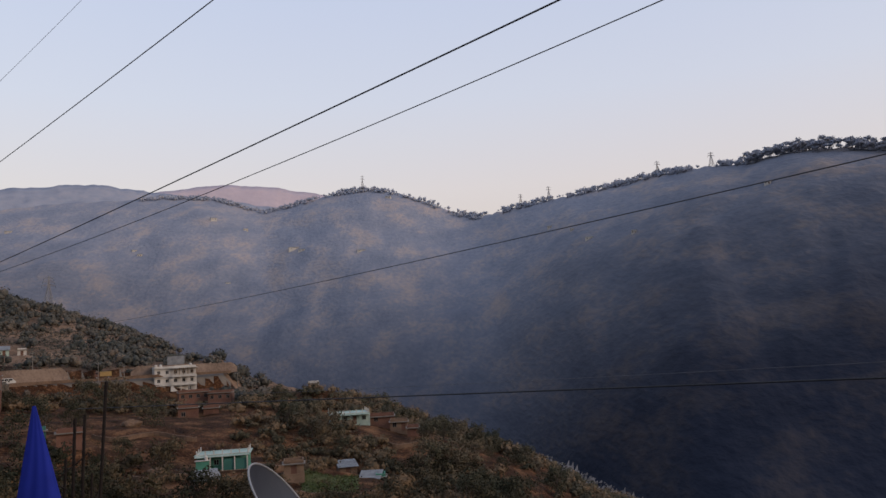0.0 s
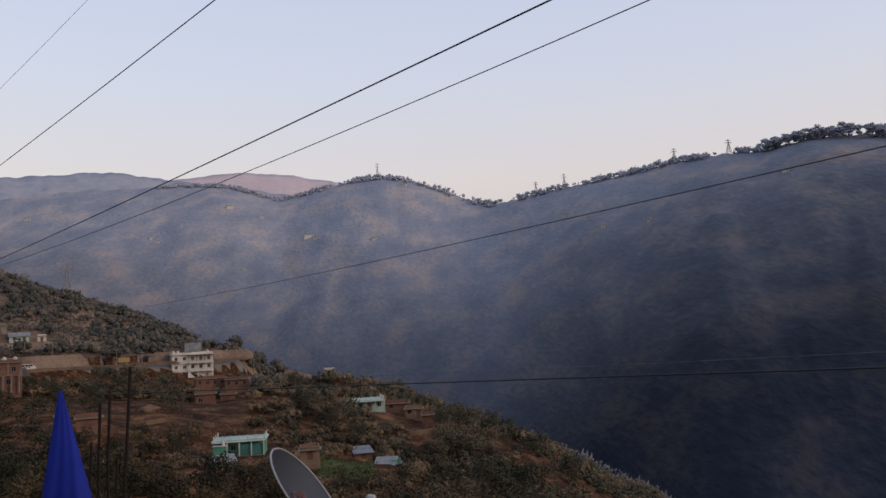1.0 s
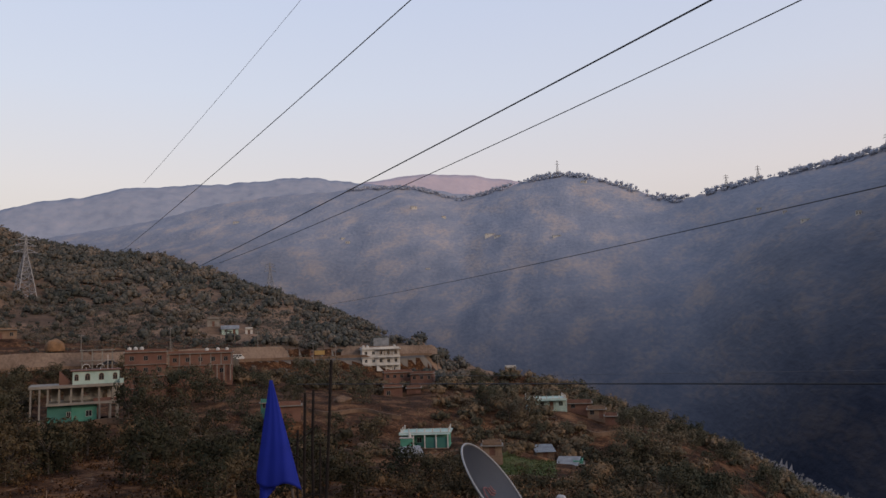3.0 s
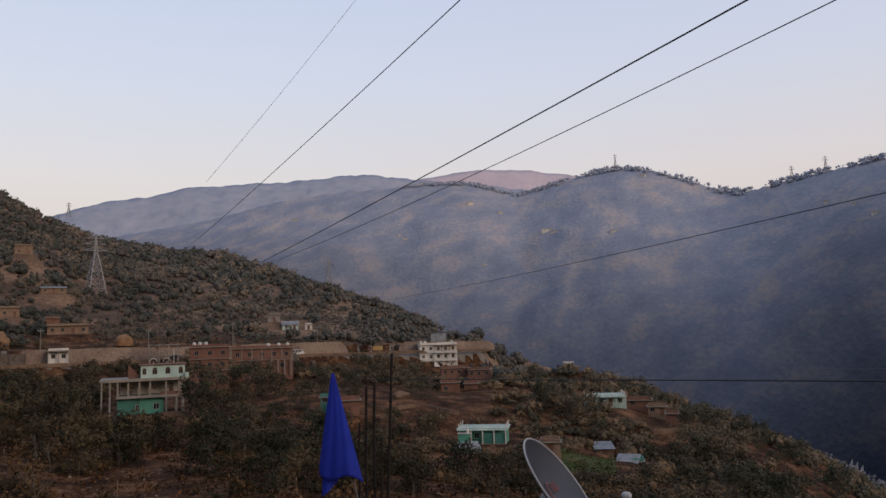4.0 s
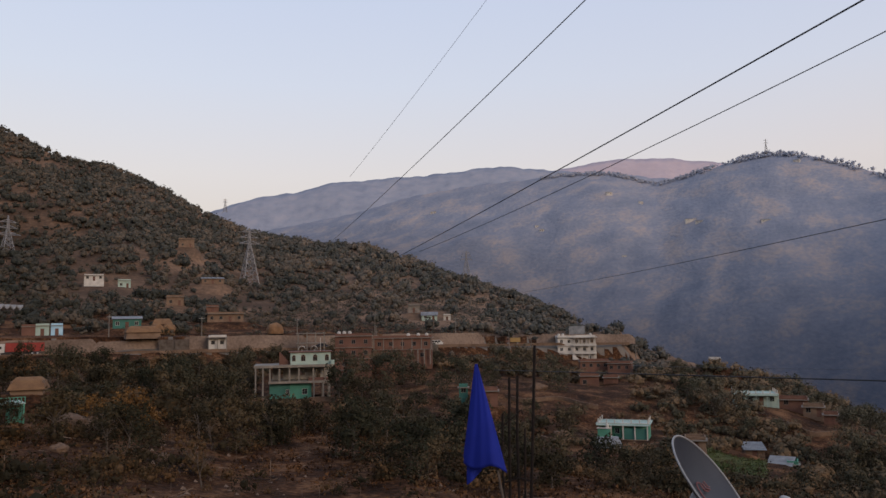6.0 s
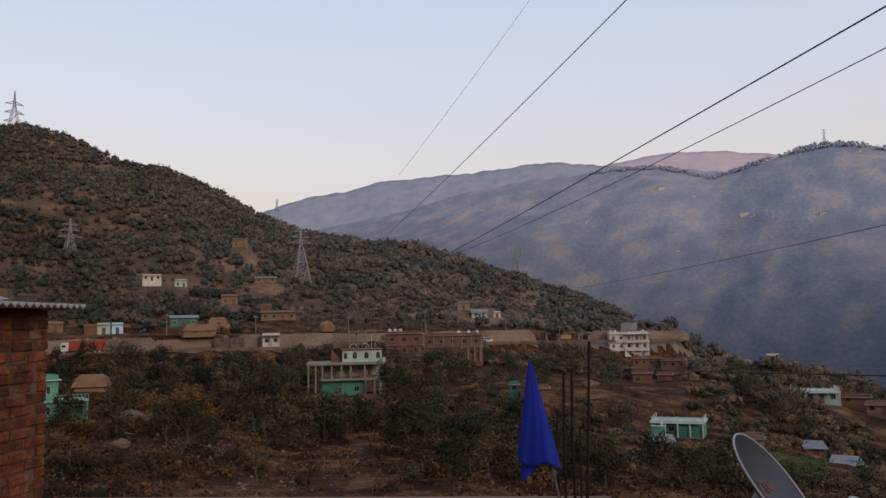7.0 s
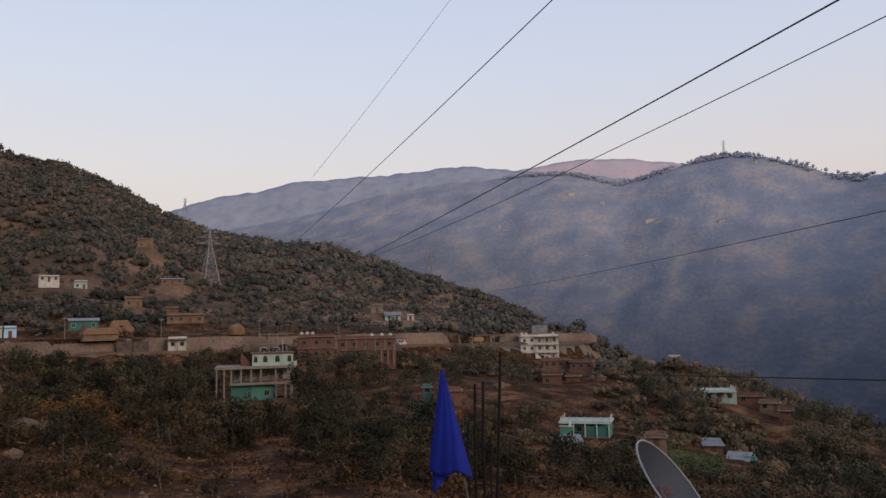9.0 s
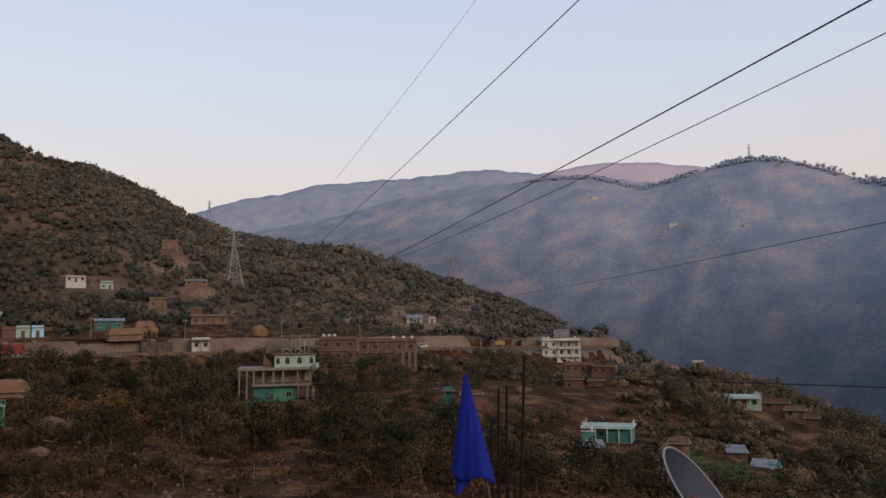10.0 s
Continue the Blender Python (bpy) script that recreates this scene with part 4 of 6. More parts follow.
def scatter(n, a0, a1, d0, d1, power=0.5, seed=0, patch=60, thresh=-0.06):
    """Azimuths and distances of plants, in patches."""
    a = rng.uniform(a0, a1, n)
    d = np.sqrt(rng.uniform(d0 ** 2, d1 ** 2, n)) if power == 0.5 else d0 + (d1 - d0) * rng.uniform(0, 1, n)
    x, y = d * np.sin(np.radians(a)), d * np.cos(np.radians(a))
    ok = fbm(x, y, patch, 4, seed) + rng.normal(0, 0.07, n) > thresh
    ok &= keep_clear(a, d)
    return a[ok], d[ok]


def thicket(name, label, category, variants, a, d, smin, smax, mat, flat=1.0):
    """One joined mesh of plants that nobody could count."""
    z = hill_height(a, d)
    x, y = d * np.sin(np.radians(a)), d * np.cos(np.radians(a))
    out = []
    pick = rng.integers(0, len(variants), len(a))
    scale = smin + (smax - smin) * rng.uniform(0, 1, len(a)) ** 1.8
    spin = rng.uniform(0, 2 * np.pi, len(a))
    for k, proto in enumerate(variants):
        w = pick == k
        c, s, q = np.cos(spin[w])[:, None, None], np.sin(spin[w])[:, None, None], scale[w][:, None, None]
        px, py, pz = proto[None, :, :, 0], proto[None, :, :, 1], proto[None, :, :, 2]
        out.append(np.stack([(c * px - s * py) * q + x[w][:, None, None], (s * px + c * py) * q + y[w][:, None, None],
                             pz * q * flat + z[w][:, None, None] - 0.15], -1).reshape(-1, 3))
    v = np.concatenate(out)
    me = mesh_from(name, v, np.arange(len(v)).reshape(-1, 3), [mat])
    hue = rng.uniform(0, 1, len(a))
    hue = np.concatenate([np.repeat(hue[pick == k], proto.shape[0] * 3) for k, proto in enumerate(variants)])
    me.attributes.new("tone", "FLOAT", "POINT").data.foreach_set("value", hue.astype(np.float32))
    ob = new(name, me)
    return tagged(ob, label, category, kind="stuff")


def crown_of(lobes, rx, rz, leaves, size, stem=0.0, core=1.0):
    """A rounded shrub or small tree: uneven lobes with leaf sprays lying over them and breaking the outline: (count, 3, 3)."""
    tris, centres, radii = [], [], []
    for k in range(lobes):
        an, far_off = rng.uniform(0, 2 * math.pi), 0.0 if k == 0 else rng.uniform(0.35, 0.75)
        centres.append((rx * far_off * math.cos(an), rx * far_off * math.sin(an), stem + rz * (0.62 if k == 0 else rng.uniform(0.3, 0.75))))
        radii.append(rng.uniform(0.5, 0.68) if k == 0 else rng.uniform(0.3, 0.5))
        bm = bmesh.new()
        bmesh.ops.create_icosphere(bm, subdivisions=1, radius=1.0)
        for v in bm.verts:
            v.co *= core * rng.uniform(0.6, 0.92)
        for f in bm.faces:
            tris.append([np.array(v.co) * (rx * radii[k], rx * radii[k], rz * radii[k]) + centres[k] for v in f.verts])
        bm.free()
    centres, radii = np.array(centres), np.array(radii)
    pick = rng.choice(lobes, leaves, p=radii ** 2 / (radii ** 2).sum())
    d = rng.normal(size=(leaves, 3)) + (0, 0, 0.35)
    d /= np.linalg.norm(d, axis=1, keepdims=True)
    p = centres[pick] + d * (radii[pick][:, None] * rng.uniform(0.8, 1.22, (leaves, 1))) * (rx, rx, rz)
    p[:, 2] = np.abs(p[:, 2])
    face = d + rng.normal(0, 0.4, (leaves, 3))
    u = np.cross(face, rng.normal(size=(leaves, 3)))
    u /= np.linalg.norm(u, axis=1, keepdims=True)
    v = np.cross(face, u)
    v /= np.linalg.norm(v, axis=1, keepdims=True)
    s = size * rng.uniform(0.6, 1.3, (leaves, 1))
    return np.concatenate([np.array(tris), np.stack([p - u * s, p + u * s * 0.6 + v * s * 0.8, p + u * s * 0.7 - v * s * 0.75], 1)])


low_brush = [leaf_cloud(46, 1.3, 1.3, 1.0, 0.15, 0.7, 6) for _ in range(6)]
near_bush = [np.concatenate([leaf_cloud(90, 1.4, 1.4, 1.1, 0.11, 0.8, 8), crown_of(3, 1.2, 1.3, 60, 0.12, core=0.6)]) for _ in range(8)]
mid_bush = [crown_of(4, 2.1, 2.0, 84, 0.24, core=0.8) for _ in range(8)]
far_bush = [crown_of(3, 2.6, 2.7, 40, 0.42) for _ in range(10)]
tiny_bush = [crown_of(2, 2.7, 2.8, 16, 0.6) for _ in range(10)]

a, d = scatter(3000, -66, 16, 50, 130, seed=101, patch=22, thresh=-0.03)
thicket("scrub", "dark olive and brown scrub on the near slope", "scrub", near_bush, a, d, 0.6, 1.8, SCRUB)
a, d = scatter(15000, -68, 20, 46, 150, seed=140, patch=18, thresh=-0.05)
thicket("grass", "dry brown grass tussocks on the near slope", "grass", [leaf_cloud(14, 0.6, 0.6, 0.35, 0.14, 0.25, 4) for _ in range(5)], a, d, 0.6, 1.6, GRASS)
a = rng.uniform(-64, 4, 4200)
d = np.sqrt(rng.uniform(100 ** 2, 345 ** 2, len(a)))
free = np.ones(len(a), bool)
for row in PADS:
    free &= np.hypot(d * np.sin(np.radians(a)) - pad_place(row)[0], d * np.cos(np.radians(a)) - pad_place(row)[1]) > row[3] * 0.95
free &= ~((np.abs(d - road_distance(a) + 4) < 7) & (road_weight(a) > 0.3))
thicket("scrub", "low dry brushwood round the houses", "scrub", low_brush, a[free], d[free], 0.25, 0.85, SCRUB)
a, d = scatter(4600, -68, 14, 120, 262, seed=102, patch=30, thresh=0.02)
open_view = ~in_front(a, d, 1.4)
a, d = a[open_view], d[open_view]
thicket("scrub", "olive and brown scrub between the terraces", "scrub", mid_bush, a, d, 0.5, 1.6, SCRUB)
a, d = scatter(19000, -70, -12, 258, 860, seed=103, patch=48, thresh=-0.1)
# the cultivated foot of the hillside is half bare
slope = np.degrees(np.arctan2(hill_height(a, d), d))
lush = rng.uniform(0, 1, len(a)) < np.clip(0.25 + (slope - 1.2) * 0.25, 0.25, 1.0) + np.clip((a + 26) / 8, 0, 0.75) + np.clip((-43 - a) / 3, 0, 0.7)
a, d = a[lush], d[lush]
close = d < 430
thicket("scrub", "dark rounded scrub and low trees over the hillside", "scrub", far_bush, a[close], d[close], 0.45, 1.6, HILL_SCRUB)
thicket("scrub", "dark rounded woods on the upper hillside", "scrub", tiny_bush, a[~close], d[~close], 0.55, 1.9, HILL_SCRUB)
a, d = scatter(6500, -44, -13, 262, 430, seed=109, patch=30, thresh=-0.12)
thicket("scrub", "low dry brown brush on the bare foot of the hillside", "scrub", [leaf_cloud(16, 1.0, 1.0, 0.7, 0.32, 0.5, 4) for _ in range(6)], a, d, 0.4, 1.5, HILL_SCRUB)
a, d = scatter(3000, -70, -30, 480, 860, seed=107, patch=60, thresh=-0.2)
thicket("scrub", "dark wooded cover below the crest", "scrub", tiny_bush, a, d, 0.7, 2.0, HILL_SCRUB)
a, d = scatter(1700, -10, 14, 200, 520, seed=104, patch=70, thresh=-0.1)
thicket("scrub", "dark scrub on the slope above the river", "scrub", mid_bush, a, d, 0.7, 1.8, SCRUB)
a = rng.uniform(-21, 35, 2100)
d = table("far_d", a) * (1.003 - 0.02 * rng.uniform(0, 1, len(a)))
thick = fbm(a * 10, d * 0.4, 22, 3, 8) + rng.normal(0, 0.05, len(a)) > -0.04
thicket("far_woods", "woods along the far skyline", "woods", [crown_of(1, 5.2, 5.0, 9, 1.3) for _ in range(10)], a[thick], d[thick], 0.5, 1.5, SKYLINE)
a = rng.uniform(-66, -19, 1300)
d = table("dc", a) * rng.uniform(0.97, 1.01, len(a))
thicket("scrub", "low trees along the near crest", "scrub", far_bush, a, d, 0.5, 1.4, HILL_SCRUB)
a = rng.uniform(22.5, 34, 260)
d = table("far_d", a) * rng.uniform(0.975, 1.003, len(a))
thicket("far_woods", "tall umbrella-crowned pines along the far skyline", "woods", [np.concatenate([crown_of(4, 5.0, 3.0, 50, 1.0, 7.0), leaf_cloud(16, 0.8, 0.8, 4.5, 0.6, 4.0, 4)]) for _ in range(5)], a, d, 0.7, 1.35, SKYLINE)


def make_tree(height, crown, leaves, label, mat, size=0.2):
    """A tapered trunk with limbs and a crown of many small leaf sprays."""
    ob = thing("tree", pose(0, 0, -500), label, "tree", "trees on the slope")
    bm = bmesh.new()
    bend = rng.normal(0, 0.25, 2)
    top = Vector((bend[0], bend[1], height * 0.62))
    tube(bm, [(0, 0, -0.5), (bend[0] * 0.3, bend[1] * 0.2, height * 0.3), top], [0.16, 0.12, 0.07], 7)
    tips = []
    for k in range(7):
        an = 2 * math.pi * k / 7 + rng.uniform(-0.4, 0.4)
        start = Vector((bend[0] * 0.4, bend[1] * 0.3, height * rng.uniform(0.28, 0.5)))
        end = Vector((math.cos(an) * crown * rng.uniform(0.5, 0.9), math.sin(an) * crown * rng.uniform(0.5, 0.9), height * rng.uniform(0.55, 0.9)))
        tube(bm, [start, start.lerp(end, 0.5) + Vector((0, 0, 0.2)), end], [0.07, 0.045, 0.02], 5)
        tips.append(end)
    part("trunk", bm, BARK, ob, "grey-brown trunk and limbs")
    tris = []
    for tip_at in [*tips, Vector((bend[0], bend[1], height * 0.85))]:
        c = leaf_cloud(leaves // 8, crown * 0.5, crown * 0.5, height * 0.2, size, 0.0, 4, False)
        raw = c + np.array([*tip_at])
        raw[:, :, 2] = raw[:, :, 2] + rng.normal(0, 0.15)
        tris.append(raw)
    v = np.concatenate(tris).reshape(-1, 3)
    skirt = leaf_cloud(leaves // 3, crown * 0.8, crown * 0.8, height * 0.3, size, height * 0.3, 6).reshape(-1, 3)
    v = np.concatenate([v, skirt])
    crown_ob = new("crown", mesh_from("crown", v, np.arange(len(v)).reshape(-1, 3), [mat]))
    crown_ob.parent = ob
    return ob


def bare_tree(height, label):
    """A leafless tree: a pale forked trunk with fine branches."""
    ob = thing("tree", pose(0, 0, -500), label, "tree", "trees on the slope")
    trunk, twigs = bmesh.new(), bmesh.new()

    def grow(start, way, length, r, level):
        end = start + way * length
        bend = start.lerp(end, 0.5) + Vector(rng.normal(0, 0.05 * length, 3))
        tube(trunk if level < 2 else twigs, [start, bend, end], [r, r * 0.8, r * 0.55], 5 if level < 2 else 4)
        if level < 4:
            for _ in range(3 if level < 2 else 2):
                w = (way + Vector(rng.normal(0, 0.42, 3)) + Vector((0, 0, 0.12))).normalized()
                grow(start.lerp(end, rng.uniform(0.6, 1.0)), w, length * rng.uniform(0.55, 0.8), r * 0.55, level + 1)

    grow(Vector((0, 0, -0.3)), Vector((rng.normal(0, 0.12), rng.normal(0, 0.12), 1)).normalized(), height * 0.36, 0.1, 0)
    part("trunk", trunk, BARK, ob, "pale bare trunk")
    tagged(part("twig_crown", twigs, BARK, ob, "fine leafless branches"), kind="stuff")
    return ob
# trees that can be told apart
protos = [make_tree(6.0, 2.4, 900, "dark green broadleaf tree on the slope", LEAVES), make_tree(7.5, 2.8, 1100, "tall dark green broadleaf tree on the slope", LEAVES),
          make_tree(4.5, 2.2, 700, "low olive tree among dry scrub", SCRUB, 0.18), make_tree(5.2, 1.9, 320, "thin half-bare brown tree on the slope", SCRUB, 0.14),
          make_tree(4.6, 2.3, 900, "ochre-leaved tree among dry scrub", OCHRE, 0.16), bare_tree(5.0, "leafless grey-brown tree among dry scrub"), bare_tree(6.0, "tall leafless forked tree on the slope")]
a, d = scatter(620, -66, 8, 75, 250, seed=150, patch=50, thresh=-0.03)
view = ~in_front(a, d, 5.5)
a, d = a[view], d[view]
kinds = rng.choice(7, len(a), p=[0.26, 0.14, 0.24, 0.16, 0.01, 0.11, 0.08])
zs = hill_height(a, d)
for aa, dd, zz, kk in zip(a[:240], d[:240], zs[:240], kinds[:240]):
    p = place(aa, dd, zz - 0.1)
    s = rng.uniform(0.65, 1.15)
    t = copy_thing(protos[kk], pose(p.x, p.y, p.z, 0, 0, rng.uniform(0, 360)))
    t.scale = (s, s, s * rng.uniform(0.85, 1.1))
BY_THE_ROAD = ((-54.6, 160, 1, 1.2), (-53.4, 166, 0, 1.3), (-52.0, 160, 2, 1.2), (-48.6, 140, 1, 1.05), (-47.4, 128, 0, 1.2), (-46.2, 136, 1, 1.0), (-45.2, 126, 2, 1.2),
               (-44.2, 150, 0, 1.3), (-47.0, 170, 1, 1.2), (-43.4, 176, 0, 1.15), (-49.6, 150, 2, 1.3))
BY_THE_HOUSES = ((-36.0, 168, 0, 1.4), (-35.2, 190, 1, 1.35), (-33.4, 196, 1, 1.2), (-32.4, 192, 0, 1.4), (-31.4, 198, 1, 1.2), (-30.4, 190, 2, 1.3), (-34.4, 165, 2, 1.3), (-33.0, 160, 3, 1.2),
                 (-30.5, 150, 2, 1.2), (-28.6, 170, 0, 1.1), (-27.2, 190, 1, 0.9), (-42.6, 165, 2, 1.0), (-39.4, 170, 2, 0.45))
IN_THE_SCRUB = ((-50.2, 105, 4, 1.2), (-52.3, 112, 4, 0.9), (-49.2, 108, 4, 0.8), (-20.6, 205, 1, 1.1), (-17.6, 108, 0, 0.9), (-16.4, 106, 0, 0.8), (-15.2, 110, 2, 0.8), (-57.9, 119, 0, 0.62),
                (-57.2, 121, 1, 0.45), (-22.4, 230, 0, 1.4), (-23.6, 225, 1, 1.1), (-9.5, 190, 0, 1.3), (-8.2, 186, 1, 1.1), (-11.2, 195, 0, 1.2), (-1.2, 160, 1, 1.2), (0.2, 165, 0, 1.4), (1.6, 170, 1, 1.2))
for aa, dd, kk, s in BY_THE_ROAD + BY_THE_HOUSES + IN_THE_SCRUB:
    p = place(aa, dd, ground_at(aa, dd) - 0.1)
    t = copy_thing(protos[kk], pose(p.x, p.y, p.z, 0, 0, 40 * dd))
    t.scale = (s, s, s)
for t in protos:
    for c in t.children:
        bpy.data.objects.remove(c)
    bpy.data.objects.remove(t)

# ---- the road ----
def strip(name, a0, a1, off0, off1, z0, z1, mat, label, category, batter=0.25, rough=0.25):
    """A solid band along the road: offsets from its inner edge, heights over its surface; its face leans back and is uneven."""
    aa = np.arange(a0, a1 + 0.01, 0.2)
    levels = np.linspace(0, 1, 6)
    v = []
    for a_ in aa:
        rd, rz = float(road_distance(a_)), float(road_height(a_))
        jag = rough * 2.2 * float(fbm(np.array([a_ * 4.0]), np.array([1.0]), 6, 4, 17)[0])
        end = min(1.0, 0.5 + 1.5 * min(a_ - a0, a1 - a_)) if rough > 0.3 else 1.0
        top = z0 + (z1 + jag - z0) * end
        for s_ in levels:
            bulge = rough * 1.2 * float(fbm(np.array([a_ * 4.0]), np.array([s_ * 4.0]), 2, 3, 23)[0])
            v.append((*place(a_, rd + off0 + batter * s_ + bulge)[:2], rz + z0 + (top - z0) * s_))
        v.append((*place(a_, rd + off1 + batter)[:2], rz + top))
        v.append((*place(a_, rd + off1 + batter)[:2], rz + z0))
    n = len(levels) + 2
    faces = [(n * k + j, n * k + (j + 1) % n, n * k + n + (j + 1) % n, n * k + n + j) for k in range(len(aa) - 1) for j in range(n)]
    return tagged(new(name, mesh_from(name, v, faces, [mat])), label, category, kind="structure")


for a0, a1, hh in ((-60, -52.2, 3.9), (-52.6, -46.6, 3.2), (-47.0, -38.2, 4.1), (-38.6, -32.8, 3.8), (-33.2, -25.4, 4.0), (-21.6, -14.6, 3.2)):
    strip("wall_road_cutting", a0, a1, -2.1, 0.4, -0.5, hh, BANK, "rough tan earth cutting above the road", "road cutting", 1.2, 0.36)
strip("kerb_road", -58, -15, -9.3, -9.0, -0.6, 0.35, ROCK, "low stone kerb on the road's outer edge", "kerb")

# ---- houses ----
# tall house with an open pillared floor and an upper room with arched windows
p = place(-39.35, 180, -15.8)
villa = thing("house", pose(p.x, p.y, p.z, 0, 0, 39.35), "pale green house with open pillared floors and arched windows above", "house", "houses on the slope")
part("lower_wall", wall_bm(bmesh.new(), -5, -0.5, 0, 3.5, 0.6, 0.85, [(-3.4, -1.9, 0.0, 2.4), (-1.4, -0.6, 0.9, 2.1)]), TEAL, villa, "teal-painted lower wall")
part("lower_wall", wall_bm(bmesh.new(), -0.5, 4.3, 0, 3.5, 0.6, 0.85, [(2.2, 3.4, 0.9, 2.2)]), MINT, villa, "faded green lower wall")
box_part("lower_wall", (-5, -4.75, 0.85, 8.5, 0, 3.5), TEAL, villa, "teal-painted lower wall")
box_part("lower_wall", (4.05, 4.3, 0.85, 8.5, 0, 3.5), PALEGREEN, villa)
box_part("lower_wall", (-5, 4.3, 8.5, 8.75, 0, 3.5), PALEGREEN, villa)
box_part("shutter", (-3.4, -1.9, 0.66, 0.72, 0, 2.4), TEAL, villa, "teal roll shutter")
window(villa, -1.4, -0.6, 0.9, 2.1, 0.66, WHITEWASH)
window(villa, 2.2, 3.4, 0.9, 2.2, 0.66, WHITEWASH)
box_part("plinth", (-5.3, 8.6, -0.4, 9, -3, 0.0), CONCRETE, villa)
box_part("floor_slab", (-5.2, 8.8, -0.8, 9, 3.5, 4.0), PALE_CONCRETE, villa, "pale floor slab edge")
box_part("floor_slab", (-8.4, 9.5, -1.2, 9.5, 7.05, 7.6), PALE_CONCRETE, villa, "pale overhanging slab edge")
for x in (-8.0, -6.4):
    box_part("pillar", (x - 0.17, x + 0.17, -0.9, -0.56, -2.5, 7.05), CONCRETE, villa)
for x in (-4.9, -2.8, -0.6, 1.5, 4.7, 7.3, 8.5):
    box_part("pillar", (x - 0.17, x + 0.17, -0.7, -0.36, 4.0, 7.05), PALE_CONCRETE, villa)
    box_part("pillar", (x - 0.17, x + 0.17, 4.0, 4.34, 4.0, 7.05), PALE_CONCRETE, villa)
for x in (4.8, 6.9, 8.3):
    box_part("pillar", (x - 0.17, x + 0.17, -0.7, -0.36, -2.5, 3.5), CONCRETE, villa)
    box_part("pillar", (x - 0.17, x + 0.17, 5.0, 5.34, -2.5, 3.5), CONCRETE, villa)
part("inner_wall", wall_bm(bmesh.new(), -4.5, 8.6, 4.0, 7.05, 6.0, 6.25, [(-3, -2, 4.0, 6.1), (1.8, 3.0, 4.9, 6.2), (5.5, 6.5, 4.0, 6.1)]), WHITEWASH, villa)
box_part("half_wall", (3.6, 8.3, -0.6, -0.45, 4.0, 4.7), BROWNWALL, villa)
arches = [(-0.05, 0.75), (1.95, 2.95), (4.6, 5.6), (7.3, 8.2)]
part("upper_wall", wall_bm(bmesh.new(), -0.4, 8.6, 7.6, 10.3, 0.2, 0.45, [(a0, a1, 8.35, 9.35) for a0, a1 in arches]), PALEGREEN, villa)
for x0, x1, y0, y1 in ((-0.4, -0.15, 0.45, 6.5), (8.35, 8.6, 0.45, 6.5), (-0.4, 8.6, 6.5, 6.75)):
    box_part("upper_wall", (x0, x1, y0, y1, 7.6, 10.3), PALEGREEN, villa)
for a0, a1 in arches:
    window(villa, a0, a1, 8.35, 9.35, 0.2, MUD, True)
box_part("upper_roof", (-0.8, 9.0, -0.2, 7.1, 10.3, 10.5), BROWNWALL, villa, "brown roof slab edge")
box_part("balcony_wall", (8.6, 9.4, -1.0, 0.2, 7.6, 8.5), PALEGREEN, villa)
bm = bmesh.new()
for k in range(9):
    bx(bm, -2.9 + 0.28 * k, -2.62 + 0.28 * k, 1.5, 2.6, 7.6, 10.4 - 0.3 * k)
part("roof_stair", bm, BROWNWALL, villa, "brown stair up to the roof")
for x in (2.2, 5.0):
    bm = bmesh.new()
    tube(bm, [(x + 0.75 * math.cos(0.32 * k), 4.0, 10.9 + 0.75 * math.sin(0.32 * k)) for k in range(11)], 0.07, 6)
    tube(bm, [(x, 4, 10.5), (x, 4, 11.0)], 0.06, 6)
    part("roof_arch", bm, WHITEWASH, villa, "white roof ornament")
part("antenna_pole", tube(bmesh.new(), [(6.4, 3, 10.5), (6.4, 3, 13.6)], 0.06, 6), WHITEWASH, villa)

# red-brown tower block and its unfinished brick wing
tower = house(-34.97, 215, -14.5, 10, 9, 4, BROWNWALL, "four-storey red-brown house with water tanks on its roof", storey=3.0, tanks=3, wins=[2, 2, 3, 3], ledges=True)
wing = house(-31.4, 222, -9.6, 16.5, 8, 2, BRICKWALL, "unfinished raw brick wing with bare concrete pillars", storey=3.1, tanks=0, wins=[3, 5], name="brick_wing", turn=-4)
for k in range(7):
    x = -8.1 + 2.7 * k
    box_part("pillar", (x - 0.15, x + 0.15, -0.12, -0.004, 3.1, 6.2), CONCRETE, wing)
for x in (2.6, 4.4, 6.2, 7.9):
    box_part("pillar", (x - 0.14, x + 0.14, -1.0, -0.72, -1.2, 3.0), CONCRETE, wing)
tank(wing, 1.5, 3, 6.38)
tank(wing, 4.4, 3, 6.38)
tank(wing, 6.8, 3, 6.38)
box_part("roof_clutter", (-5.5, -3.8, 2, 3, 6.38, 6.85), WHITEWASH, wing)
part("antenna_pole", tube(bmesh.new(), [(-7.6, 2, 6.38), (-7.6, 2, 10.0)], 0.07, 6), CONCRETE, wing)

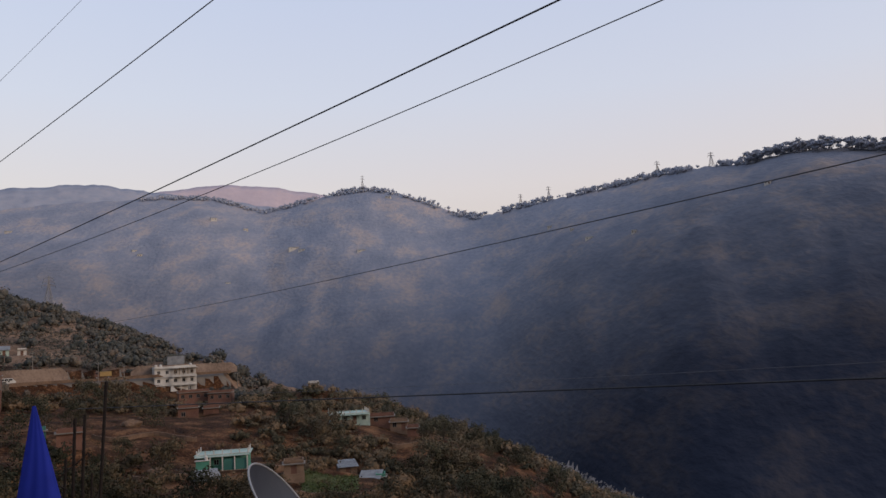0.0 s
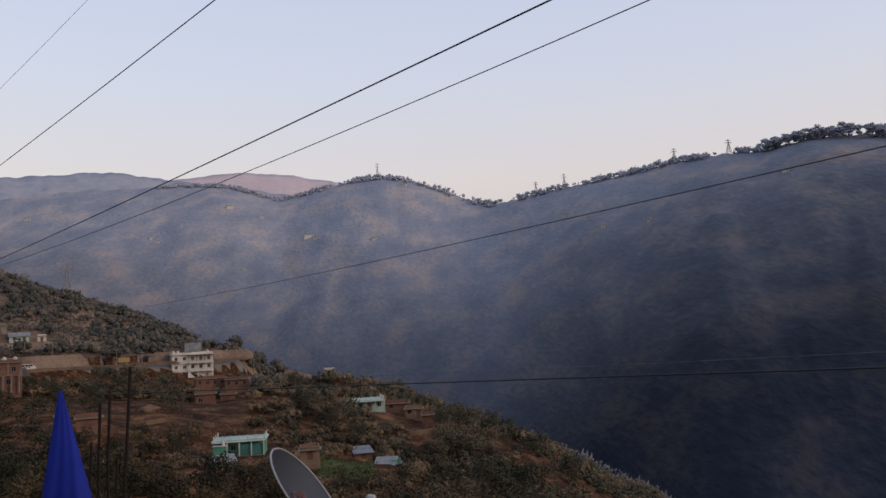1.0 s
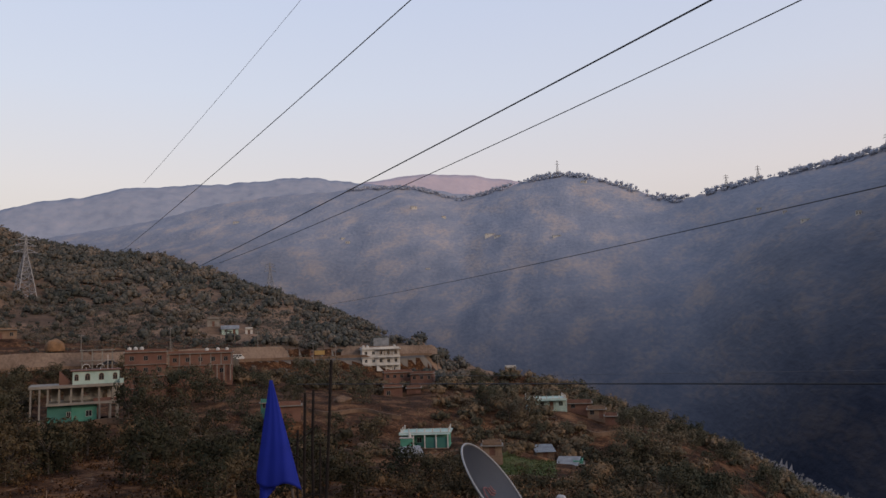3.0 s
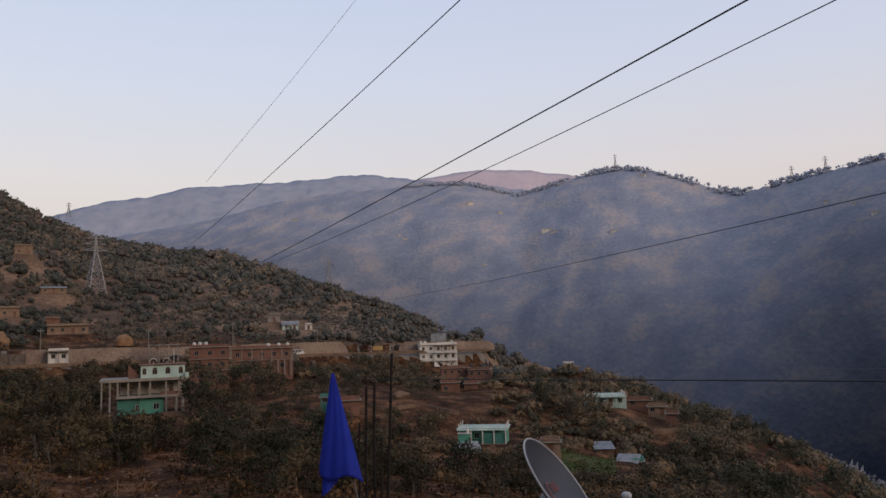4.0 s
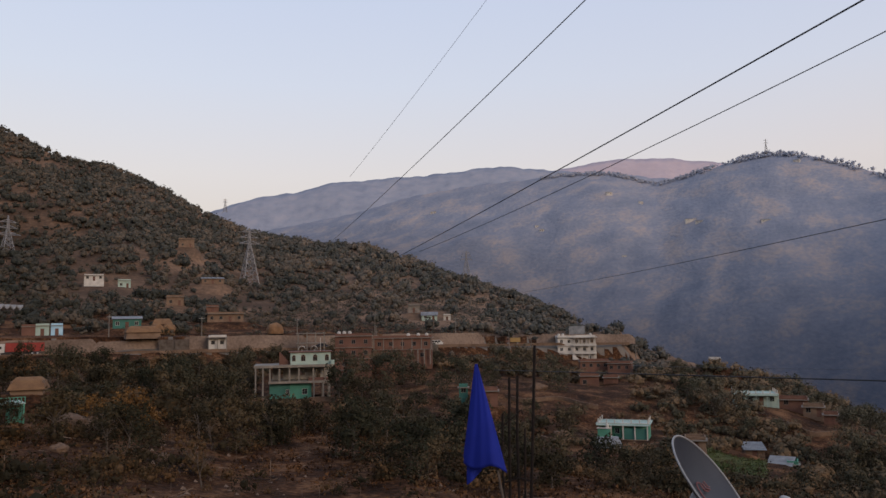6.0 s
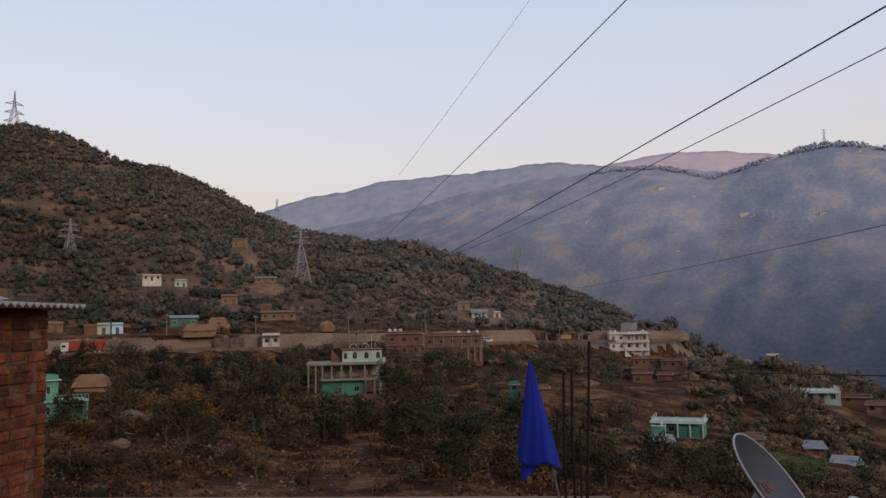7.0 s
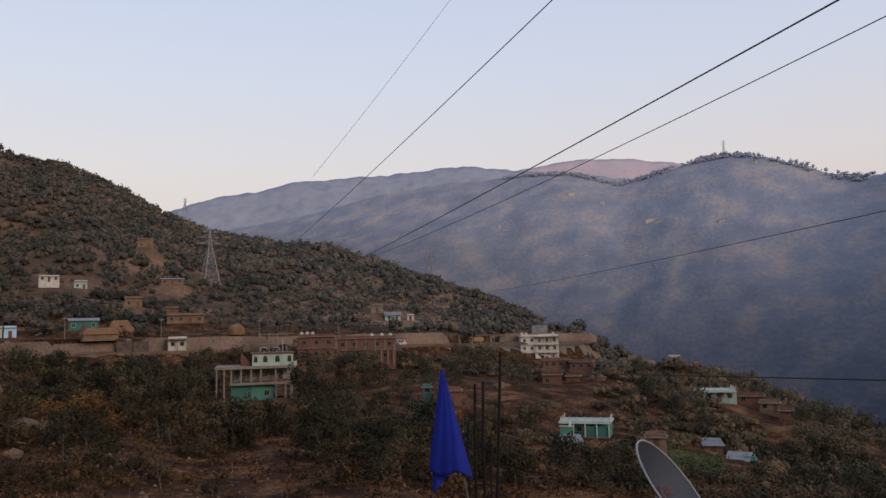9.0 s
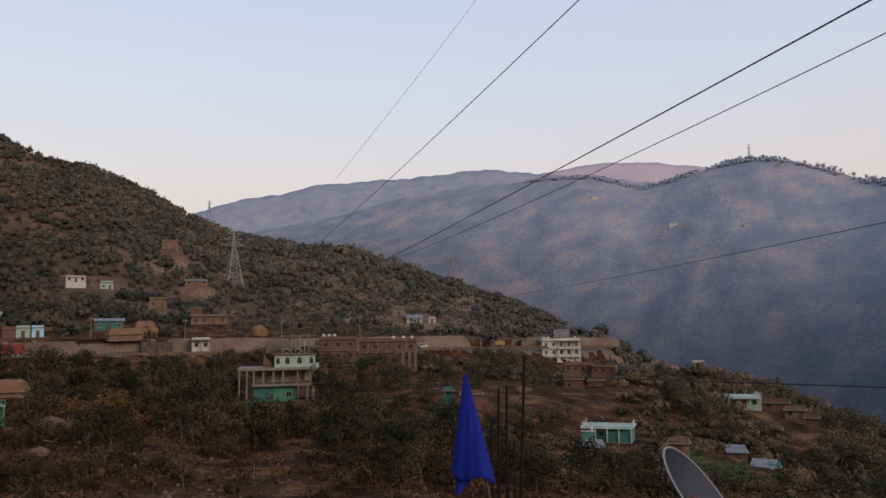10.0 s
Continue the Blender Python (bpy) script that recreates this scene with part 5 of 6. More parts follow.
# white three-storey house
white = house(-18.72, 285, -13.6, 13.6, 9, 3, WHITEWASH, "white three-storey house with shaded balconies and roof tanks", turn=8, storey=2.85, wins=[3, 5, 5], tanks=2, trim=WHITEWASH)
box_part("balcony", (-1.2, 6.8, -1.5, -0.46, 5.6, 5.75), WHITEWASH, white)
box_part("balcony", (-1.2, 6.8, -1.5, -0.46, 2.75, 2.9), WHITEWASH, white)
for x in (-1.0, 1.6, 4.2, 6.6):
    box_part("balcony_post", (x - 0.12, x + 0.12, -1.45, -1.2, -1.0, 5.6), WHITEWASH, white)
tank(white, 5.6, 4, 8.73)
for z0 in (2.9, 5.75):
    box_part("railing", (-1.2, 6.8, -1.5, -1.42, z0, z0 + 0.55), WHITEWASH, white)
for x in (-0.3, 1.1, 2.5, 3.9, 5.3, 6.7):
    box_part("upper_post", (x - 0.1, x + 0.1, -1.4, -1.2, 5.75, 8.5), MUD, white, "ochre-brown veranda post")
box_part("canopy", (-1.5, 7.1, -1.8, -0.56, 8.52, 8.7), WHITEWASH, white)
bm = bmesh.new()
for k in range(10):
    bx(bm, -1.9 + 0.32 * k, -1.58 + 0.32 * k, -2.6, -1.6, -2.0, 2.85 - 0.3 * k)
part("stair", bm, WHITEWASH, white, "white outside stair")
p = place(-18.68, 296, 0)
board = thing("billboard", pose(p.x, p.y, -8.6, 0, 0, 18.7), "blank pale grey billboard on steel legs beside the road", "billboard")
box_part("panel", (-2.9, 2.9, -0.1, 0.1, 4.2, 7.6), TIN, board, "blank pale grey panel")
for x in (-2.2, 2.2):
    box_part("leg", (x - 0.09, x + 0.09, 0.1, 0.28, -2, 7.4), STEEL, board)

# mint house with a white balustrade
mint = house(-15.67, 151.5, -21.5, 10.6, 6.5, 1, MINT, "mint green house with a white roof balustrade", turn=-6, roof="balustrade", storey=3.0, windows=4, trim=PALEGREEN, over=0.5)
mint.scale = (0.86, 0.86, 0.86)
box_part("veranda_slab", (-5.6, 5.6, -1.9, -0.72, 2.86, 3.0), PALEGREEN, mint)
for x in (-2.4, 0.1, 2.6, 5.2):
    box_part("veranda_post", (x - 0.12, x + 0.12, -1.8, -1.56, -1.5, 2.86), WHITEWASH, mint)
box_part("veranda_screen", (0.3, 5.0, -1.5, -1.42, 0.0, 2.3), TEAL, mint, "dark teal veranda screen")
box_part("side_room", (-5.2, -2.6, -2.6, -0.6, -1.0, 2.3), MINT, mint, "bright mint side room")
box_part("side_roof", (-5.4, -2.4, -2.8, -0.55, 2.3, 2.42), WHITEWASH, mint)
tank(mint, -3.2, -1.8, 2.42, s=0.7)
box_part("veranda_floor", (-2.5, 5.2, -2.2, -0.12, -1.5, -0.02), MUD, mint)
house(-6.79, 212, -21.2, 10.0, 7.5, 1, PALEGREEN, "pale green house with a white roof balustrade", turn=6, roof="balustrade", storey=2.7, windows=4, trim=PALEGREEN, posts=5, tanks=0)
house(-7.04, 165, -26.9, 3.6, 4, 1, MUD, "mud hut with a sloping tin roof", turn=10, roof="tin", storey=1.9, windows=1)
house(-5.56, 150, -27.2, 3.6, 4, 1, CONCRETE, "grey hut with a sloping tin roof", turn=-8, roof="tin", storey=2.0, windows=1)
house(-4.75, 151, -27.3, 1.8, 3, 1, MINT, "small mint green shed beside the hut", storey=2.0, windows=1, door=False, roof="flat")
house(-16.63, 138, -22.6, 3.4, 3.4, 1, MUD, "low hut with a pitched tin roof", turn=20, roof="gable", storey=1.5, windows=1)
house(-10.85, 140, -21.7, 3.4, 3, 1, MUD, "flat-roofed mud hut on a terrace", storey=1.6, windows=1, over=0.3)
house(-25.3, 160, -16.5, 4.4, 4, 1, BRICKWALL, "raw brick hut among trees", storey=3.0, windows=1, roof="flat")
house(-27.0, 165, -15.0, 1.8, 2.5, 1, TEAL, "small teal shed among trees", storey=1.9, windows=1, roof="flat", door=False)
# brick ruins and houses under the white house
house(-17.5, 268, -15.6, 9.5, 6, 1, BRICKWALL, "unfinished raw brick house below the white house", storey=2.7, windows=4, turn=5, door=False)
house(-15.8, 265, -16.2, 7.5, 6, 1, BRICKWALL, "roofless raw brick house on the slope", storey=2.7, windows=3, turn=-8, door=False)
house(-17.9, 215, -17.3, 5.0, 4, 1, BRICKWALL, "low raw brick house among scrub", storey=3.0, windows=2)
house(-16.4, 222, -17.6, 4.0, 4, 1, BRICKWALL, "low raw brick shed among scrub", storey=2.4, windows=1)
house(-4.5, 215, -22.1, 6.6, 5, 1, BRICKWALL, "long low raw brick house on the spur", storey=2.1, windows=2)
house(-3.3, 209, -23.3, 4.6, 4, 1, MUD, "mud-brick house with a flat roof on the spur", storey=2.2, windows=2)
house(-2.3, 204, -24.4, 3.0, 3, 1, BRICKWALL, "small raw brick shed on the spur", storey=2.1, windows=1)
house(-9.3, 249, -13.4, 3.4, 3, 1, WHITEWASH, "small white hut on the spur", storey=1.8, windows=1)
# along and above the road
house(-50.47, 259, 0.8, 8.2, 5, 1, TEAL, "teal house with a grey tin roof above the road", roof="tin", storey=2.9, windows=3, trim=WHITEWASH)
house(-49.4, 242, -1.5, 9.2, 5, 1, MUD, "mud house under a sagging thatch roof", roof="thatch", storey=1.15, windows=0, turn=8, sink=0.8)
house(-48.2, 262, 0.4, 5.5, 5, 1, MUD, "thatched store beside the road", roof="thatch", storey=1.6, windows=1)
house(-55.6, 259, -0.9, 3.6, 4, 1, PALEGREEN, "pale green roadside shack", storey=2.8, windows=1, over=0.15)
house(-54.75, 259, -0.9, 3.2, 4, 1, BLUEPAINT, "pale blue roadside shack", storey=2.8, windows=1, over=0.15)
house(-56.4, 259, -0.7, 3.6, 4, 1, BROWNWALL, "small brown-painted shack above the road wall", storey=2.4, windows=1, over=0.15)
house(-58.5, 259, 0.0, 4.0, 4, 1, MUD, "plain mud shack above the road", storey=2.6, windows=1)
balcony_house = house(-58.95, 124, -12.5, 3.0, 5, 2, MINT, "mint green two-storey house with a railed balcony and side wing", storey=2.85, windows=1, turn=6, trim=PALEGREEN, door=False)
part("wing_wall", wall_bm(bmesh.new(), 1.52, 5.2, 0, 2.7, 0.6, 0.85, [(2.2, 3.2, 0.0, 2.05), (4.1, 4.8, 0.9, 2.0)]), MINT, balcony_house)
box_part("wing_wall", (4.95, 5.2, 0.85, 5.0, 0, 2.7), MINT, balcony_house)
box_part("wing_floor", (1.62, 5.3, -1.0, 5.0, -2.5, -0.004), CONCRETE, balcony_house)
box_part("balcony", (1.52, 5.4, -0.9, 5.0, 2.7, 2.85), PALEGREEN, balcony_house)
for x in (1.75, 3.4, 5.2):
    box_part("post", (x - 0.12, x + 0.12, -0.85, -0.61, 0.0, 2.7), MINT, balcony_house)
box_part("railing", (1.6, 5.4, -0.88, -0.8, 3.6, 3.68), MINT, balcony_house)
for k in range(9):
    x = 1.65 + 0.46 * k
    box_part("baluster", (x - 0.05, x + 0.05, -0.87, -0.81, 2.85, 3.6), MINT, balcony_house)
house(-56.4, 138, -9.6, 4.6, 4, 1, MUD, "mud hut under a thatch roof", roof="thatch", storey=0.9, windows=0, turn=-10, sink=0.6)
kiosk = house(-44.53, 244.5, -5.4, 5.2, 4, 1, WHITEWASH, "white open-fronted kiosk beside the road", storey=3.0, windows=2, door=False, posts=3)
house(-47.4, 330, 9.9, 6.6, 5, 1, MUD, "flat-roofed mud house high on the hillside", storey=3.4, windows=2)
house(-44.0, 290, 2.6, 12.5, 5, 1, MUD, "long low mud house with dark doorways", storey=2.9, windows=4, over=0.6)
house(-44.9, 302, 6.0, 4.5, 4, 1, BRICKWALL, "small brick hut on the hillside", storey=2.4, windows=1)
house(-46.7, 470, 47.7, 8.6, 6, 1, MUD, "lone mud house high on the hillside", storey=4.6, windows=2)
house(-52.6, 380, 22.6, 8.0, 6, 1, WHITEWASH, "white house with a low wing high on the hillside", storey=2.3, windows=3)
house(-50.7, 385, 19.8, 5.4, 4, 1, PALEGREEN, "pale cream hut on the hillside", storey=3.2, windows=2)
house(-44.9, 400, 22.5, 10.5, 5, 1, MUD, "long hut with a sloping tin roof", roof="tin", storey=2.6, windows=3)
house(-29.4, 330, 2.2, 6.6, 5, 1, PALEGREEN, "pale hut with a pitched roof on the hillside", roof="gable", storey=2.3, windows=2, trim=WHITEWASH)
house(-28.1, 332, 1.8, 3.0, 4, 1, WHITEWASH, "small white hut on the hillside", storey=2.4, windows=1)
house(-30.53, 335, 5.8, 4.9, 4, 1, CONCRETE, "grey stone hut on the hillside", storey=3.0, windows=1)
# dark tarpaulin stalls
for a_, d_, w_ in ((-47.9, 243, 4.6), (-46.9, 243, 4.2)):
    p = place(a_, d_, -3.6)
    stall = thing("market_stall", pose(p.x, p.y, p.z, 0, 0, -a_), "roadside stall under a dark tarpaulin sheet", "stall", "roadside stalls")
    bm = bmesh.new()
    for k in range(6):
        u0, u1 = -w_ / 2 + k * w_ / 6, -w_ / 2 + (k + 1) * w_ / 6
        bx(bm, u0, u1, -1.5, 1.5, 2.0 - 0.12 * abs(k - 2.5), 2.1 - 0.12 * abs(k - 2.5))
    part("tarpaulin", bm, DARKPAINT, stall, "dark blue-black tarpaulin")
    box_part("counter", (-w_ / 2 + 0.2, w_ / 2 - 0.2, -0.8, -0.2, -2.5, 0.9), BARK, stall)
    for x in (-w_ / 2 + 0.1, w_ / 2 - 0.1):
        for y in (-1.4, 1.4):
            part("post", tube(bmesh.new(), [(x, y, -2.5), (x, y, 1.7)], 0.06, 6), BARK, stall)


def dome_stack(a_, d_, z_, r, h):
    """A hay stack: a rounded dome of straw."""
    bm = bmesh.new()
    bmesh.ops.create_icosphere(bm, subdivisions=3, radius=1.0)
    for v in bm.verts:
        v.co = Vector((v.co.x * r, v.co.y * r, max(v.co.z, -0.25) * h)) * (1 + 0.14 * noise.noise(v.co * 2.1 + Vector((a_, 0, 0))))
    me = bpy.data.meshes.new("haystack")
    bm.to_mesh(me)
    bm.free()
    me.materials.append(THATCH)
    ob = new("haystack", me)
    ob.location = place(a_, d_, z_)
    return tagged(ob, "rounded tan hay stack above the road", "haystack", "hay stacks")


dome_stack(-40.57, 268, -1.0, 2.9, 3.0)
dome_stack(-48.6, 258, -0.4, 2.6, 2.6)
dome_stack(-47.8, 262, -0.2, 2.4, 2.4)

# unfinished concrete frame behind the pillared house
p = place(-38.0, 246, -6.0)
fr = thing("concrete_frame", pose(p.x, p.y, p.z, 0, 0, 38), "unfinished concrete building frame below the road", "building frame")
for x in (-4, -1.3, 1.3, 4):
    for y in (0, 4):
        box_part("column", (x - 0.18, x + 0.18, y - 0.18, y + 0.18, -4, 4.6), CONCRETE, fr)
for z_ in (1.2, 4.2):
    box_part("slab", (-4.6, 4.6, -0.6, 4.6, z_, z_ + 0.22), CONCRETE, fr)


# ---- lattice pylons ----
def lattice(a_, d_, z_, h, w, arms, label, r=0.16, turn=20):
    """A tapering four-legged steel tower with bracing and cross-arms."""
    p = place(a_, d_, z_)
    ob = thing("power_pylon", pose(p.x, p.y, p.z, 0, 0, -a_ + turn), label, "pylon", "power pylons")

    def at(level, sx, sy):
        half = w / 2 * (1 - 0.86 * min(1, level / 0.72)) if level < 0.72 else w / 2 * 0.14 * (1 - 0.7 * (level - 0.72) / 0.28)
        return Vector((sx * half, sy * half, level * h))

    corners = ((-1, -1), (1, -1), (1, 1), (-1, 1))
    for sx, sy in corners:
        part("leg", tube(bmesh.new(), [at(0, sx, sy) - Vector((0, 0, 1.5)), at(0.36, sx, sy), at(0.72, sx, sy), at(1, sx, sy)], [r, r, r * 0.8, r * 0.6], 5), STEEL, ob)
    levels = [0, 0.16, 0.3, 0.42, 0.53, 0.63, 0.72, 0.8, 0.88, 0.95]
    for k, (l0, l1) in enumerate(zip(levels, levels[1:])):
        bm = bmesh.new()
        for n in range(4):
            c0, c1 = corners[n], corners[(n + 1) % 4]
            tube(bm, [at(l0, *c0), at(l1, *c1)], r * 0.55, 4)
            tube(bm, [at(l0, *c1), at(l1, *c0)], r * 0.55, 4)
            tube(bm, [at(l1, *c0), at(l1, *c1)], r * 0.55, 4)
        part("bracing", bm, STEEL, ob)
    for level, half in arms:
        for sx in (-1, 1):
            bm = bmesh.new()
            x = at(level, sx, 0).x
            for sy in (-1, 1):
                y = at(level, 0, sy).y
                tube(bm, [(x, y, level * h), (sx * half, 0, level * h)], r * 0.95, 4)
                tube(bm, [(x, y, level * h + 0.05 * h), (sx * half, 0, level * h)], r * 0.8, 4)
            part("cross_arm", bm, STEEL, ob)
        for sx in (-1, 1):
            part("insulator", tube(bmesh.new(), [(sx * half, 0, level * h), (sx * half, 0, level * h - 1.8)], 0.12, 6), GLASS, ob)
    return ob


three = ((0.74, 5.8), (0.84, 5.0), (0.93, 4.2))
lattice(-61.27, 853, 185.5, 52, 14, ((0.4, 9.4), (0.57, 9.0), (0.74, 8.4)), "grey lattice pylon on the crest of the hill", 0.26)
lattice(-57.78, 523, 40.5, 29, 9, ((0.6, 7.5), (0.74, 5.5), (0.86, 4.6)), "grey lattice pylon among hillside scrub", 0.24)
lattice(-42.4, 452, 22.3, 35, 10, three, "tall grey lattice pylon on a bare terrace", 0.26)
lattice(-26.6, 760, 40, 33, 10, three, "hazy lattice pylon beyond the spur", 0.2)
for a_, h in ((-5.25, 34), (6.5, 24), (8.6, 26), (16.5, 22), (20.2, 20)):
    d_ = float(table("far_d", a_)) * 0.995
    lattice(a_, d_, ground_at(a_, d_) - 1, h, 7, ((0.74, 4.5), (0.9, 3.5)), "small lattice mast on the far skyline", 0.2)
lattice(-44.1, 2400, 2400 * math.tan(radians(8.3)), 42, 12, ((0.74, 7), (0.9, 6)), "small lattice mast at the notch of the hills", 0.4)


# ---- vehicles on the road ----
def wheel(parent, x, y, z, r, wd):
    w_ob = part("wheel", tube(bmesh.new(), [(x, y - wd / 2, z), (x, y + wd / 2, z)], r * 0.55, 14), STEEL, parent, "steel rim")
    part("tyre", tube(bmesh.new(), [(x, y - wd / 2 + 0.01, z), (x, y - wd / 2 + 0.06, z), (x, y + wd / 2 - 0.06, z), (x, y + wd / 2 - 0.01, z)], [r * 0.85, r, r, r * 0.85], 16), DARKPAINT, w_ob, "black tyre")


def on_road(a_, off):
    rd = float(road_distance(a_))
    p = place(a_, rd + off)
    return Matrix.Translation((p.x, p.y, float(road_height(a_)))) @ pose(0, 0, 0, 0, 0, -a_)


truck = thing("truck", on_road(-56.7, -6), "red high-sided cargo truck with a pale cab on the road", "truck")
part("cargo_body", wall_bm(bmesh.new(), -4.0, 5.2, 1.0, 3.3, -1.2, 1.2, []), REDPAINT, truck, "red steel cargo body")
for k in range(9):
    x = -3.9 + 1.1 * k
    box_part("stake", (x, x + 0.12, -1.26, -1.2, 1.0, 3.3), REDPAINT, truck)
box_part("tarpaulin", (-4.0, 5.2, -1.22, 1.22, 3.3, 3.5), BROWNWALL, truck, "brown cover")
bm = bx(bmesh.new(), -6.2, -4.2, -1.15, 1.15, 0.8, 2.6)
bx(bm, -6.0, -4.2, -1.1, 1.1, 2.6, 3.1)
part("cab", bm, WHITEWASH, truck, "pale painted cab")
box_part("windscreen", (-6.24, -6.2, -1.0, 1.0, 1.7, 2.5), GLASS, truck)
box_part("side_window", (-5.9, -4.9, -1.17, -1.15, 1.75, 2.45), GLASS, truck)
box_part("chassis", (-6.1, 5.0, -0.5, 0.5, 0.6, 0.8), DARKPAINT, truck)
for x in (-5.3, 2.3, 3.6):
    wheel(truck, x, -1.0, 0.5, 0.5, 0.3)
    wheel(truck, x, 1.0, 0.5, 0.5, 0.3)

van = thing("van", on_road(-28.9, -5), "small white van on the hillside road", "van")
bm = bmesh.new()
prof = [(-2.2, 0.35), (2.2, 0.35), (2.3, 0.9), (1.9, 1.15), (1.3, 1.85), (-2.1, 1.9), (-2.3, 1.2)]
sides_v = [[bm.verts.new((x, y, z)) for x, z in prof] for y in (-0.85, 0.85)]
bm.faces.new(sides_v[0])
bm.faces.new(sides_v[1][::-1])
for k in range(len(prof)):
    bm.faces.new((sides_v[0][k], sides_v[0][(k + 1) % 7], sides_v[1][(k + 1) % 7], sides_v[1][k]))
part("body", bm, WHITEWASH, van)
for x in (-1.8, -0.7, 0.4):
    box_part("side_window", (x, x + 0.95, -0.87, -0.852, 1.2, 1.7), GLASS, van)
for x in (-1.4, 1.4):
    wheel(van, x, -0.75, 0.32, 0.32, 0.2)
    wheel(van, x, 0.75, 0.32, 0.32, 0.2)

lorry = thing("truck", on_road(-23.3, -5), "small yellow cargo truck standing on the road", "truck")
part("cargo_body", bx(bmesh.new(), -1.0, 2.6, -1.0, 1.0, 0.8, 2.3), YELLOWPAINT, lorry, "yellow cargo body")
for k in range(6):
    box_part("stake", (-0.95 + 0.68 * k, -0.87 + 0.68 * k, -1.06, -1.004, 0.8, 2.3), YELLOWPAINT, lorry)
bm = bx(bmesh.new(), -2.6, -1.1, -0.95, 0.95, 0.6, 1.5)
bx(bm, -2.35, -1.1, -0.9, 0.9, 1.5, 2.2)
part("cab", bm, BROWNWALL, lorry, "brown painted cab")
box_part("side_window", (-2.2, -1.3, -0.96, -0.91, 1.55, 2.05), GLASS, lorry)
box_part("chassis", (-2.5, 2.5, -0.4, 0.4, 0.45, 0.6), DARKPAINT, lorry)
for x in (-1.9, 1.6):
    wheel(lorry, x, -0.85, 0.4, 0.4, 0.25)
    wheel(lorry, x, 0.85, 0.4, 0.4, 0.25)

car = thing("car", on_road(-37.2, -5), "dark parked car beside the road wall", "car")
bm = bmesh.new()
prof = [(-2.0, 0.3), (2.0, 0.3), (2.0, 0.8), (1.2, 0.95), (0.7, 1.45), (-1.0, 1.48), (-1.7, 0.98), (-2.05, 0.9)]
sides_v = [[bm.verts.new((x, y, z)) for x, z in prof] for y in (-0.8, 0.8)]
bm.faces.new(sides_v[0])
bm.faces.new(sides_v[1][::-1])
for k in range(8):
    bm.faces.new((sides_v[0][k], sides_v[0][(k + 1) % 8], sides_v[1][(k + 1) % 8], sides_v[1][k]))
part("body", bm, DARKPAINT, car)
box_part("side_window", (-0.9, 0.6, -0.82, -0.802, 0.98, 1.38), GLASS, car)
for x in (-1.25, 1.25):
    wheel(car, x, -0.7, 0.3, 0.3, 0.2)
    wheel(car, x, 0.7, 0.3, 0.3, 0.2)

# ---- poles along the road ----
for a_, off, h in ((-23.6, -9.5, 7.5), (-22.0, -9.5, 6.5), (-14.6, -6, 7.0), (-39.0, 1.5, 6.5), (-33.4, 1.0, 7.5), (-45.6, 1.2, 6.5), (-51.6, 1.4, 6.5), (-27.5, 1.2, 6.5)):
    rd = float(road_distance(a_))
    p = place(a_, rd + off, ground_at(a_, rd + off))
    pole = thing("utility_pole", pose(p.x, p.y, p.z, 0, 0, -a_), "slim grey utility pole beside the road", "utility pole", "roadside poles")
    part("shaft", tube(bmesh.new(), [(0, 0, -1), (0, 0, h)], [0.14, 0.09], 8), CONCRETE, pole)
    box_part("cross_bar", (-0.8, 0.8, -0.06, 0.06, h - 0.7, h - 0.58), STEEL, pole)


# ---- rocks, walls of the terraces, field ----
def boulder(a_, d_, r, seed, label, mat=ROCK, group="boulders on the slope"):
    bm = bmesh.new()
    bmesh.ops.create_icosphere(bm, subdivisions=3, radius=1.0)
    for v in bm.verts:
        v.co = Vector((v.co.x * r * 1.25, v.co.y * r, v.co.z * r * 0.85)) * (1 + 0.38 * noise.noise(v.co * 1.3 + Vector((seed * 3.1, 0, 0))) + 0.12 * noise.noise(v.co * 4 + Vector((seed, 0, 0))))
    me = bpy.data.meshes.new("boulder")
    bm.to_mesh(me)
    bm.free()
    me.materials.append(mat)
    ob = new("boulder", me)
    ob.matrix_basis = Matrix.Translation(place(a_, d_, ground_at(a_, d_) + r * 0.2))
    return tagged(ob, label, "boulder", group)


for k, (a_, d_, r) in enumerate(((-53.6, 110, 2.0), (-52.8, 111, 1.5), (-51.9, 115, 1.6), (-42.0, 168, 1.2), (-44.8, 172, 1.3), (-54.4, 95, 0.8), (-48.0, 88, 0.7), (-20.0, 150, 1.2), (-29.8, 150, 1.1), (-21.5, 190, 1.6))):
    boulder(a_, d_, r, k, "rounded pale brown boulder in dry grass")
a = rng.uniform(-66, 14, 3000)
d = np.sqrt(rng.uniform(36 ** 2, 180 ** 2, 3000))
ok = keep_clear(a, d)
chip = np.array([[[0.0, 0, 0.35], [0.4, 0, 0], [0, 0.35, 0]], [[0.0, 0, 0.35], [0, 0.35, 0], [-0.4, 0, 0]], [[0.0, 0, 0.35], [-0.4, 0, 0], [0, -0.35, 0]], [[0.0, 0, 0.35], [0, -0.35, 0], [0.4, 0, 0]]])
thicket("stones", "small pale stones strewn over the slope", "stones", [chip, chip * (1.4, 0.8, 0.7), chip * (0.8, 1.3, 1.2)], a[ok], d[ok], 0.3, 1.2, BANK)
a = rng.uniform(4, 17, 2600)
d = table("river_d", a) + rng.uniform(-30, 26, len(a))
thicket("river_stones", "pale boulders along the river bed", "stones", [chip * 5, chip * (7, 5, 4)], a, d, 0.3, 1.3, RIVERBED)
fa, fd = np.meshgrid(np.linspace(-10.4, -6.4, 26), np.linspace(123, 146, 26), indexing="ij")
